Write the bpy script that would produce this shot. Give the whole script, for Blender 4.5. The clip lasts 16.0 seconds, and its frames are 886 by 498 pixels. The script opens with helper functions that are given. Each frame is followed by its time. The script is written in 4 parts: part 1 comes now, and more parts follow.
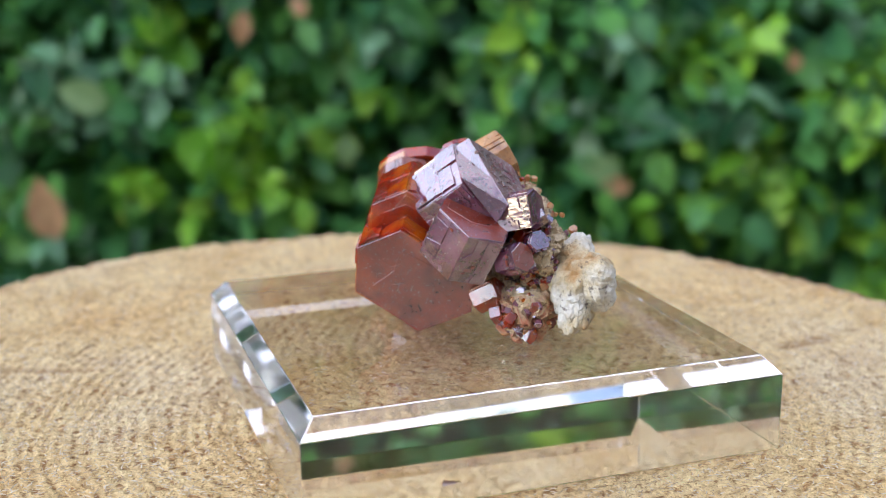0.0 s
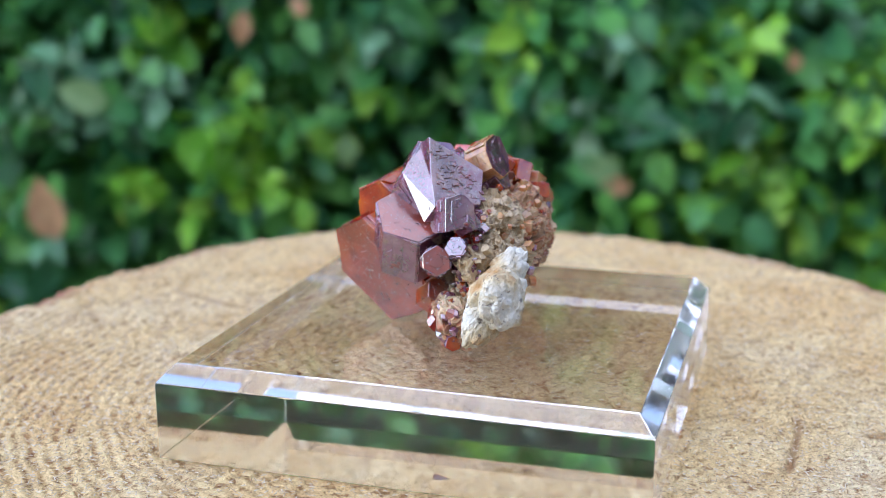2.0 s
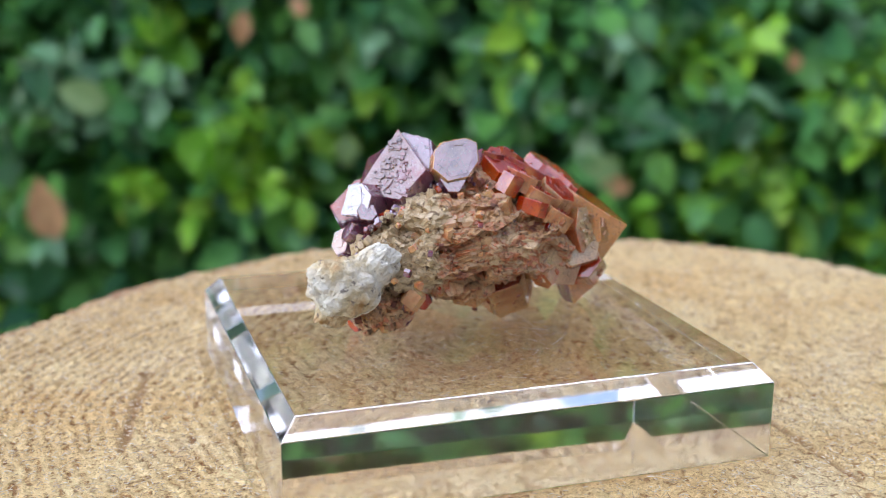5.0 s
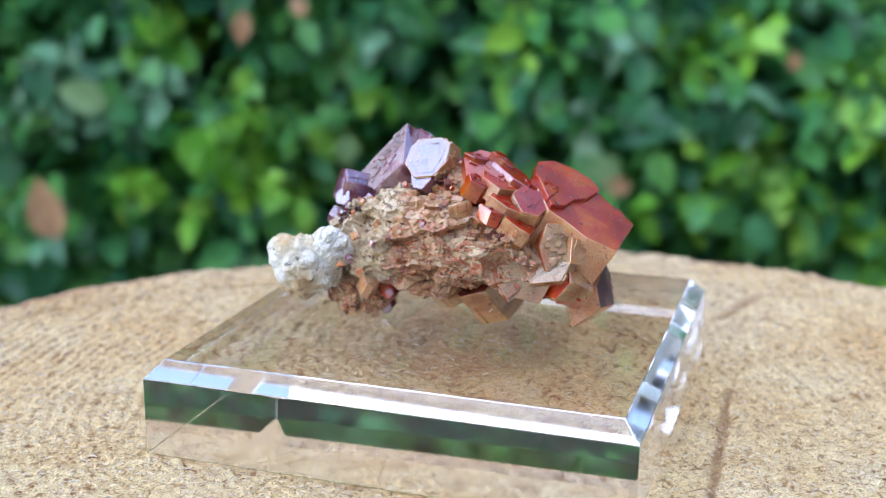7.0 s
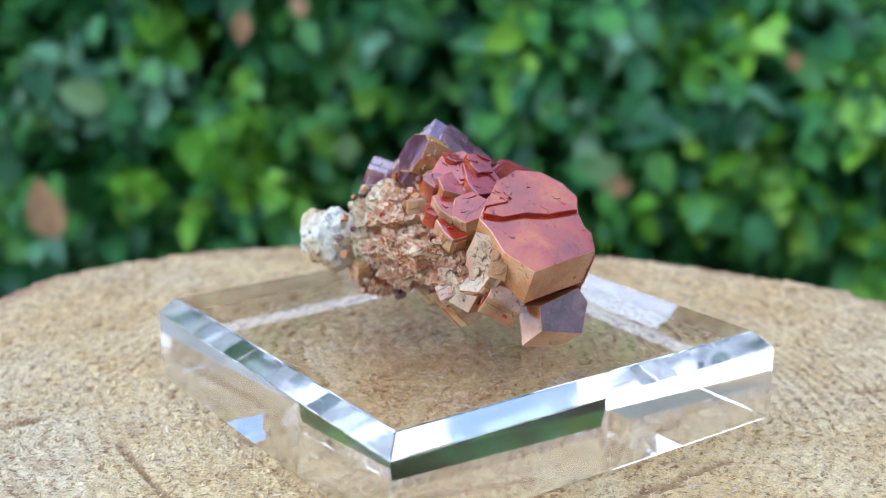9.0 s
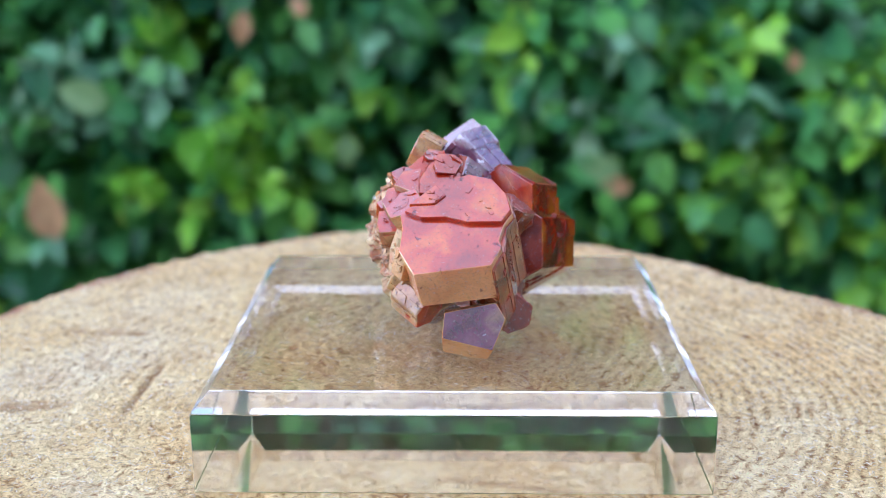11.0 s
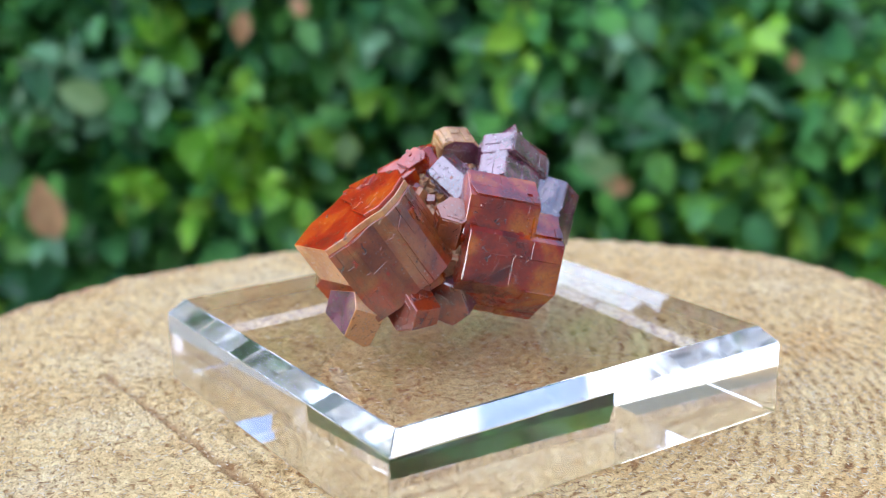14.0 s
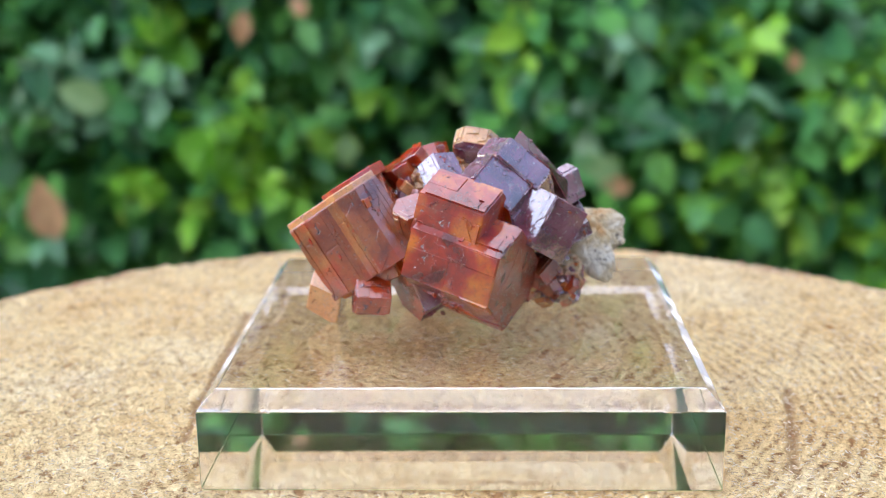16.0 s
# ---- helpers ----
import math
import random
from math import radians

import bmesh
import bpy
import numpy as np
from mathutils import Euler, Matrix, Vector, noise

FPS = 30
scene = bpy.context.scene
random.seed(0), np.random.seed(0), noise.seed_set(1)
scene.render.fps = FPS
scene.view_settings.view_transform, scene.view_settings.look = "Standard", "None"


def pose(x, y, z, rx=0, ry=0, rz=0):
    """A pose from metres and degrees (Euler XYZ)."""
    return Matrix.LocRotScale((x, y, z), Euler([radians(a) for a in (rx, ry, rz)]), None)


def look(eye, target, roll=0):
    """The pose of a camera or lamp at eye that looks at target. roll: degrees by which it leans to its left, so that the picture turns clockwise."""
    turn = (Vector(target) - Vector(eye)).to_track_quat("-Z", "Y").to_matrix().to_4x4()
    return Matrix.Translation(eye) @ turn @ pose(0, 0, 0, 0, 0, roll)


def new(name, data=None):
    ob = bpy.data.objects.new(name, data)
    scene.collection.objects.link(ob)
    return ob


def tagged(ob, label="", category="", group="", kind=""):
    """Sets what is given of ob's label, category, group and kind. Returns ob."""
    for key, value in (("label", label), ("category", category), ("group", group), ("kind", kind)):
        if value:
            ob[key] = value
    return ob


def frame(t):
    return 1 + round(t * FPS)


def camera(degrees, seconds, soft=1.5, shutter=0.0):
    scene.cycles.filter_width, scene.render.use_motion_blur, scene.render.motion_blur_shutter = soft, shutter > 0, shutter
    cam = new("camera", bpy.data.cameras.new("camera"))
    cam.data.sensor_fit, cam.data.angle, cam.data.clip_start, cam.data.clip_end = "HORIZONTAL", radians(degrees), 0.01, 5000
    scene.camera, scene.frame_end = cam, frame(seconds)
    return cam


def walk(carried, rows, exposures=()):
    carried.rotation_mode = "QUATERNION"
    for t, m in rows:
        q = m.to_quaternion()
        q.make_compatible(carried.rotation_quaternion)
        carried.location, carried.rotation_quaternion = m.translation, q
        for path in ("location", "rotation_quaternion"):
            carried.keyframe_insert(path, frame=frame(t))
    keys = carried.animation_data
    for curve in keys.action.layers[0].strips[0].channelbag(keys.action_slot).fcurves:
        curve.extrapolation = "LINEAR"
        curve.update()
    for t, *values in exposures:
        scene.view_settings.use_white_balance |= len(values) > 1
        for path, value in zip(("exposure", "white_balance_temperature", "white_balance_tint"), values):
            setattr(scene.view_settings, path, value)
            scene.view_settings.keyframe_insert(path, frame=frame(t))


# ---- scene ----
# One still camera before a slowly turning log slice
EYE, AIM = (0.0, -0.16844, 0.06745), (-0.00234, -0.00426, 0.02341)
cam = camera(39.70, 16.0, 0.55)
cam.data.dof.use_dof, cam.data.dof.focus_distance, cam.data.dof.aperture_fstop = True, 0.152, 24.0
STAND = look(EYE, AIM, -0.268)
walk(cam, [(0.0, STAND), (16.0, STAND)], exposures=[(0.0, 2.07, 7250, 19), (1.0, 2.29, 6250, 21), (2.0, 2.19, 6500, 19), (3.0, 2.07, 7150, 19), (4.0, 2.03, 7750, 19), (6.5, 2.33, 6350, 19), (8.0, 2.23, 6200, 16),
                                               (9.0, 2.19, 6100, 14), (11.5, 2.35, 6150, 18), (13.0, 2.29, 6200, 14), (14.0, 2.28, 6800, 16), (16.0, 2.41, 7150, 18)])

# light may bounce on inside the clear block
scene.cycles.max_bounces, scene.cycles.glossy_bounces, scene.cycles.transmission_bounces = 40, 32, 40

# ---- light: open shade under a bright sky ----
SUN_UP, SUN_ROUND = radians(40), radians(262)
world = bpy.data.worlds.new("world")
scene.world = world
world.use_nodes = True
wt = world.node_tree
sky = wt.nodes.new("ShaderNodeTexSky")
sky.sky_type, sky.sun_disc = "NISHITA", False
sky.sun_elevation, sky.sun_rotation = SUN_UP, SUN_ROUND
sky.air_density, sky.dust_density, sky.ozone_density = 1.0, 0.0, 1.0
wt.links.new(sky.outputs[0], wt.nodes["Background"].inputs[0])
wt.nodes["Background"].inputs[1].default_value = 0.13
sun_way = Vector((math.sin(SUN_ROUND) * math.cos(SUN_UP), math.cos(SUN_ROUND) * math.cos(SUN_UP), math.sin(SUN_UP)))
sun = new("sun", bpy.data.lights.new("sun", "SUN"))
sun.data.energy, sun.data.angle, sun.data.color = 0.88, radians(150), (1.0, 0.96, 0.94)
sun.matrix_world = look(sun_way * 3, (0, 0, 0))


# ---- materials ----
class Mat:
    """A short way to write node materials."""

    def __init__(self, name, **values):
        self.m = bpy.data.materials.new(name)
        self.m.use_nodes = True
        self.t = self.m.node_tree
        self.b = self.t.nodes["Principled BSDF"]
        for key, value in values.items():
            self.b.inputs[key.replace("_", " ")].default_value = value
        self.out = self.t.nodes["Material Output"]

    def node(self, kind, **inputs):
        n = self.t.nodes.new("ShaderNode" + kind)
        for key, value in inputs.items():
            self.put(value, n.inputs[key.replace("_", " ")])
        return n

    def put(self, value, socket):
        if isinstance(value, bpy.types.NodeSocket):
            self.t.links.new(value, socket)
        else:
            socket.default_value = value

    def place(self, scale=(1, 1, 1), kind="Object"):
        tc = self.node("TexCoord")
        mp = self.node("Mapping", Vector=tc.outputs[kind])
        mp.inputs["Scale"].default_value = scale
        return mp.outputs[0]

    def noise(self, vector, scale, detail=4.0, rough=0.55, warp=0.0):
        return self.node("TexNoise", Vector=vector, Scale=scale, Detail=detail, Roughness=rough, Distortion=warp).outputs["Fac"]

    def ramp(self, fac, *stops):
        r = self.node("ValToRGB", Fac=fac)
        e = r.color_ramp.elements
        while len(e) < len(stops):
            e.new(0.5)
        for one, (pos, col) in zip(e, stops):
            one.position, one.color = pos, (*col, 1) if len(col) == 3 else col
        return r.outputs[0]

    def mix(self, fac, a, b, blend="MIX"):
        n = self.node("Mix")
        n.data_type, n.blend_type = "RGBA", blend
        self.put(fac, n.inputs[0])
        self.put(a if not isinstance(a, tuple) else (*a, 1), n.inputs[6])
        self.put(b if not isinstance(b, tuple) else (*b, 1), n.inputs[7])
        return n.outputs[2]

    def math(self, op, a, b=0.0):
        n = self.node("Math")
        n.operation = op
        self.put(a, n.inputs[0])
        self.put(b, n.inputs[1])
        return n.outputs[0]

    def colour(self, socket):
        self.put(socket, self.b.inputs["Base Color"])

    def bump(self, height, strength, distance):
        n = self.node("Bump", Height=height, Strength=strength, Distance=distance)
        before = self.b.inputs["Normal"].links
        if before:
            self.t.links.new(before[0].from_socket, n.inputs["Normal"])
        self.t.links.new(n.outputs[0], self.b.inputs["Normal"])


def grey(v):
    return (v, v, v)


def wood_material():
    k = Mat("sawn_wood", Roughness=0.8)
    co = k.place()
    sep = k.node("SeparateXYZ", Vector=co)
    flat = k.node("CombineXYZ", X=sep.outputs[0], Y=sep.outputs[1])
    away = k.node("VectorMath", Vector=flat.outputs[0])
    away.operation = "LENGTH"
    r = k.math("ADD", away.outputs["Value"], k.math("MULTIPLY", k.noise(co, 30, 3), 0.009))
    ring = k.math("MULTIPLY_ADD", k.math("SINE", k.math("MULTIPLY", r, 3300.0)), 0.5)
    ring.node.inputs[2].default_value = 0.5
    big = k.noise(co, 24, 3)
    mid = k.noise(co, 230, 4, 0.65)
    pit = k.noise(co, 1500, 3, 0.6)
    fibre = k.noise(co, 4200, 4, 0.7)
    base = k.ramp(big, (0.3, (0.90, 0.62, 0.27)), (0.5, (0.94, 0.73, 0.37)), (0.7, (0.96, 0.81, 0.50)))
    # the rings are torn open on one half of the face and nearly closed on the other
    half_way = k.node("VectorMath", Vector=flat.outputs[0])
    half_way.operation = "DOT_PRODUCT"
    half_way.inputs[1].default_value = (-6.2, -5.6, 0.0)
    open_ = k.ramp(k.math("ADD", half_way.outputs["Value"], k.noise(co, 26, 3)), (0.15, grey(0.10)), (1.0, grey(0.8)))
    # pits gather along the soft early wood of each ring
    deep = k.math("ADD", pit, k.math("MULTIPLY", k.math("MULTIPLY", k.math("SUBTRACT", ring, 0.5), open_), 0.17))
    c = k.mix(0.35, base, k.ramp(mid, (0.30, (0.62, 0.47, 0.30)), (0.52, (1, 1, 1))), "MULTIPLY")
    c = k.mix(0.75, c, k.ramp(deep, (0.33, (0.44, 0.25, 0.12)), (0.41, (1, 1, 1))), "MULTIPLY")
    # brown gouges; the shade inside them is put into the colour as well
    gouge = k.noise(co, 640, 4, 0.62, 0.8)
    rows = k.math("ADD", gouge, k.math("MULTIPLY", k.math("MULTIPLY", k.math("SUBTRACT", ring, 0.5), open_), 0.16))
    c = k.mix(0.8, c, k.ramp(rows, (0.35, (0.46, 0.26, 0.13)), (0.43, (0.93, 0.88, 0.82)), (0.54, (1.12, 1.12, 1.12))), "MULTIPLY")
    heart = k.math("ADD", k.math("MULTIPLY", away.outputs["Value"], -16.0), k.noise(co, 120, 4, 0.65))
    c = k.mix(k.ramp(heart, (0.12, grey(0.0)), (0.42, grey(0.45))), c, (0.62, 0.36, 0.19))
    c = k.mix(0.65, c, k.ramp(fibre, (0.34, (0.60, 0.46, 0.34)), (0.50, (1.0, 1.0, 0.99)), (0.68, (1.18, 1.18, 1.18))), "MULTIPLY")
    # the rings come and go, broken into rows of torn grain
    torn = k.math("ADD", k.math("MULTIPLY", ring, 0.30), k.math("MULTIPLY", k.noise(co, 560, 4, 0.65), 1.1))
    shown = k.math("MULTIPLY", open_, k.ramp(k.noise(co, 62, 3, 0.6), (0.38, grey(0.10)), (0.64, grey(0.75))))
    c = k.mix(shown, c, k.ramp(torn, (0.50, (0.62, 0.47, 0.31)), (0.66, (1, 1, 1)), (0.90, (1.06, 1.07, 1.10))), "MULTIPLY")
    wide = k.math("MULTIPLY_ADD", k.math("SINE", k.math("MULTIPLY", r, 1050.0)), 0.5)
    wide.node.inputs[2].default_value = 0.5
    c = k.mix(k.math("MULTIPLY", open_, 0.16), c, k.ramp(wide, (0.1, (0.70, 0.55, 0.38)), (0.6, (1, 1, 1))), "MULTIPLY")
    c = k.mix(0.4, c, k.ramp(k.noise(co, 75, 3, 0.6), (0.34, (0.74, 0.58, 0.40)), (0.56, (1, 1, 1)), (0.72, (1.1, 1.12, 1.2))), "MULTIPLY")
    stain = k.noise(co, 48, 2)
    c = k.mix(k.ramp(stain, (0.66, grey(0.0)), (0.74, grey(0.4))), c, (0.52, 0.27, 0.10))
    mark = k.node("Attribute")
    mark.attribute_name = "mark"
    sides = k.node("SeparateColor", Color=mark.outputs["Color"])
    ragged = k.math("MULTIPLY", sides.outputs[0], k.ramp(mid, (0.3, grey(0.35)), (0.6, grey(1.0))))
    c = k.mix(ragged, c, (0.42, 0.21, 0.08))
    bast = k.math("MULTIPLY", sides.outputs[1], k.ramp(k.noise(co, 60, 3), (0.36, grey(0.15)), (0.6, grey(1.0))))
    c = k.mix(bast, c, (0.42, 0.17, 0.09))
    k.colour(c)
    k.bump(mid, 0.6, 0.0006)
    k.bump(rows, 1.0, 0.0017)
    k.bump(deep, 1.0, 0.0009)
    k.bump(fibre, 0.9, 0.0003)
    return k.m


def bark_material():
    k = Mat("inner_bark", Roughness=0.85)
    co = k.place()
    n = k.noise(co, 90, 5, 0.7)
    k.colour(k.ramp(n, (0.3, (0.09, 0.035, 0.018)), (0.5, (0.26, 0.11, 0.05)), (0.7, (0.42, 0.22, 0.11))))
    k.bump(n, 0.7, 0.0015)
    return k.m


def acrylic_material(name="acrylic", milled=False):
    k = Mat(name, Roughness=0.0, IOR=1.49, Transmission_Weight=1.0)
    k.b.inputs["Base Color"].default_value = (0.975, 0.972, 0.963, 1)
    co = k.place()
    if milled:
        # saw and polish marks run along the cut edges
        m = k.place((160, 160, 5200))
        k.put(k.ramp(k.noise(m, 1.0, 3, 0.6), (0.35, grey(0.03)), (0.65, grey(0.10))), k.b.inputs["Roughness"])
    else:
        k.put(k.ramp(k.noise(co, 800, 3), (0.6, grey(0.0)), (0.75, grey(0.06))), k.b.inputs["Roughness"])
    return k.m


def leaf_material(name="leaf", dry=False, tones=((0.022, 0.105, 0.052), (0.042, 0.182, 0.070), (0.080, 0.300, 0.080), (0.145, 0.430, 0.084), (0.240, 0.540, 0.120))):
    k = Mat(name, Roughness=0.36)
    co = k.place()
    ob = k.node("ObjectInfo").outputs["Random"]
    isl = k.node("NewGeometry").outputs["Random Per Island"]
    where = k.node("NewGeometry").outputs["Position"]
    patch = k.ramp(k.noise(where, 11, 2), (0.34, grey(0.0)), (0.68, grey(1.0)))
    pick = k.math("ADD", k.math("MULTIPLY", k.math("FRACT", k.math("ADD", ob, isl)), 0.66), k.math("MULTIPLY", patch, 0.34))
    n = k.noise(co, 120, 3)
    if dry:
        c = k.ramp(n, (0.3, (0.36, 0.18, 0.08)), (0.7, (0.62, 0.36, 0.18)))
    else:
        c = k.ramp(pick, *zip((0.0, 0.28, 0.50, 0.74, 1.0), tones))
        c = k.mix(0.35, c, k.ramp(n, (0.3, grey(0.55)), (0.7, grey(1.0))), "MULTIPLY")
    k.colour(c)
    k.b.inputs["Specular IOR Level"].default_value = 0.42
    glow = k.node("BsdfTranslucent", Color=c)
    both = k.node("MixShader", Fac=0.28)
    k.t.links.new(k.b.outputs[0], both.inputs[1])
    k.t.links.new(glow.outputs[0], both.inputs[2])
    k.t.links.new(both.outputs[0], k.out.inputs[0])
    k.bump(n, 0.2, 0.001)
    return k.m


def twig_material():
    k = Mat("twig", Roughness=0.8)
    n = k.noise(k.place(), 60, 4)
    k.colour(k.ramp(n, (0.3, (0.03, 0.02, 0.012)), (0.7, (0.12, 0.08, 0.05))))
    k.bump(n, 0.5, 0.002)
    return k.m


def soil_material():
    k = Mat("soil", Roughness=0.9)
    co = k.place()
    n = k.noise(co, 6, 6, 0.65)
    f = k.noise(co, 90, 4, 0.6)
    c = k.ramp(n, (0.3, (0.06, 0.045, 0.03)), (0.5, (0.10, 0.09, 0.05)), (0.7, (0.07, 0.11, 0.035)))
    k.colour(k.mix(0.5, c, k.ramp(f, (0.3, grey(0.4)), (0.7, grey(1.0))), "MULTIPLY"))
    k.bump(f, 0.6, 0.01)
    return k.m


# ---- how things are put together ----
def part(name, bm, material, parent=None, label=""):
    """Links a bmesh as one mesh object under a thing or under a part."""
    me = bpy.data.meshes.new(name)
    bm.to_mesh(me)
    bm.free()
    for m in material if isinstance(material, (list, tuple)) else [material]:
        me.materials.append(m)
    ob = new(name, me)
    if parent:
        ob.parent = parent
    return tagged(ob, label) if label else ob


# The slice, the block and the mineral turn together, clockwise from above
def turned(t):
    return pose(0, 0, 0, 0, 0, 20.0 - 18.203 * t) @ pose(0, 0, 0, -0.604, -0.109, 0)


RIM = [92, 87, 85, 82, 87, 92, 98, 101, 97, 94, 92, 91.5, 91, 93, 94, 98, 102, 105, 108, 111, 111, 107, 99, 94]


def rim_radius(deg):
    u = ((deg + 180) % 360) / 15
    i = int(u)
    f = u - i
    f = f * f * (3 - 2 * f)
    return (RIM[i % 24] * (1 - f) + RIM[(i + 1) % 24] * f) / 1000


# old saw scars, stained brown: two ends and half a width, in metres
GROOVES = [(0.041, 0.039, -0.006, 0.038, 0.0011), (0.004, -0.0486, -0.025, -0.0427, 0.0013), (-0.0153, 0.0372, 0.013, 0.0382, 0.0012),
           (0.066, 0.0041, 0.0576, 0.0027, 0.0022), (-0.067, 0.038, -0.0504, 0.0319, 0.0016), (0.048, 0.0062, 0.0471, -0.0124, 0.0012), (0.067, -0.029, 0.0535, -0.0275, 0.0018)]


def groove(x, y, ax, ay, bx, by, half):
    """How deep a scar is at a place, from 0 to 1."""
    ux, uy = bx - ax, by - ay
    t = max(0.0, min(1.0, ((x - ax) * ux + (y - ay) * uy) / (ux * ux + uy * uy)))
    d = math.hypot(x - ax - t * ux, y - ay - t * uy) / (half * (0.7 + 0.5 * noise.noise((x * 160, y * 160, 6))))
    return max(0.0, 1.0 - d * d)


def log_slice():
    slice_ = tagged(new("log_slice"), "pale rough-sawn round slice of a log with growth rings", "log slice")
    na, nr, thick = 1080, 400, 0.055
    verts, faces, marks = [(0, 0, 0)], [], [(0.0, 0.0, 0.0, 1.0)]
    for j in range(1, nr + 1):
        u = j / nr
        for i in range(na):
            a = 2 * math.pi * i / na
            R = rim_radius(math.degrees(a)) + 0.0016 * noise.noise((math.cos(a) * 22, math.sin(a) * 22, 0)) + 0.0009 * noise.noise((math.cos(a) * 70, math.sin(a) * 70, 3))
            r = R * u
            x, y = r * math.cos(a), r * math.sin(a)
            wob = r + 0.010 * noise.noise((x * 30, y * 30, 5)) + 0.003 * noise.noise((x * 90, y * 90, 8))
            tear = noise.noise((x * 230, y * 230, 1))
            pit = noise.noise((x * 650, y * 650, 2))
            torn = max(0.12, min(1.0, 0.5 - 6.2 * x - 5.6 * y + 0.5 * noise.noise((x * 26, y * 26, 7))))
            crumb = abs(noise.noise((x * 420, y * 420, 11)))
            z = 0.00014 * torn * math.sin(wob * 3300) * (0.5 + 0.9 * noise.noise((x * 35, y * 35, 4))) + 0.00022 * tear + 0.00030 * pit + 0.00050 * (crumb - 0.2)
            edge = max(0.0, 1 - (R - r) / 0.004)
            z -= 0.0010 * edge * edge + 0.00035
            scar = max(groove(x, y, *g) for g in GROOVES)
            z -= 0.00045 * scar
            band = 0.0044 + 0.0026 * noise.noise((math.cos(a) * 5, math.sin(a) * 5, 9))
            marks.append((scar, max(0.0, min(1.0, 1.3 - (R - r) / band)), 0.0, 1.0))
            if max(abs(x), abs(y)) < 0.034:
                z = min(1.5 * z - 0.00010, -0.00005)
            verts.append((x, y, z))
    for i in range(na):
        faces.append((0, 1 + i, 1 + (i + 1) % na))
    for j in range(nr - 1):
        b, c = 1 + j * na, 1 + (j + 1) * na
        for i in range(na):
            k = (i + 1) % na
            faces.append((b + i, c + i, c + k, b + k))
    top = bpy.data.meshes.new("sawn_face")
    top.from_pydata(verts, [], faces)
    top.attributes.new("mark", "FLOAT_COLOR", "POINT").data.foreach_set("color", np.array(marks, dtype=np.float32).ravel())
    top.materials.append(WOOD)
    top.polygons.foreach_set("use_smooth", [True] * len(top.polygons))
    new("sawn_face", top).parent = slice_
    # torn fibres and saw crumbs lying on the sawn face
    rnd, verts, faces = random.Random(3), [], []
    for n in range(34000):
        a, u = rnd.uniform(0, 2 * math.pi), math.sqrt(rnd.random())
        r = u * (rim_radius(math.degrees(a)) - 0.003)
        x, y = r * math.cos(a), r * math.sin(a)
        if max(abs(x), abs(y)) < 0.0335 and rnd.random() < 0.35:
            continue
        w = Vector((rnd.gauss(0, 1), rnd.gauss(0, 1), rnd.uniform(-0.1, 0.35))).normalized()
        if max(abs(x), abs(y)) < 0.0345:
            w.z = 0.0
        s = w.cross(Vector((0, 0, 1))).normalized() * rnd.uniform(0.00004, 0.00012)
        l, b = rnd.uniform(0.0003, 0.0011), len(verts)
        o = Vector((x, y, -0.0002))
        verts += [tuple(o - s), tuple(o + s), tuple(o + w * l), tuple(o + w * l * 0.4 + Vector((0, 0, 0.00012)))]
        faces += [(b, b + 1, b + 3), (b + 1, b + 2, b + 3), (b + 2, b, b + 3)]
    me = bpy.data.meshes.new("wood_fibre")
    me.from_pydata(verts, [], faces)
    me.materials.append(FIBRE)
    fi = new("wood_fibre", me)
    fi.parent = slice_
    tagged(fi, kind="stuff")
    bm = bmesh.new()
    last = None
    for j in range(9):
        z = -0.0012 - (thick - 0.0012) * j / 8
        ring = []
        for i in range(270):
            a = 2 * math.pi * i / 270
            R = rim_radius(math.degrees(a)) + 0.0016 * noise.noise((math.cos(a) * 22, math.sin(a) * 22, 0)) + 0.0009 * noise.noise((math.cos(a) * 70, math.sin(a) * 70, 3))
            R += (0.0016 if 0 < j else 0.0002) + (0.0022 * noise.noise((math.cos(a) * 14, math.sin(a) * 14, z * 40)) if j > 1 else 0)
            ring.append(bm.verts.new((R * math.cos(a), R * math.sin(a), z)))
        if last:
            for i in range(270):
                bm.faces.new((last[i], last[(i + 1) % 270], ring[(i + 1) % 270], ring[i])).smooth = True
        last = ring
    bm.faces.new(list(reversed(last)))
    bm.normal_update()
    part("bark", bm, BARK, slice_, "thin reddish-brown inner bark")
    return slice_


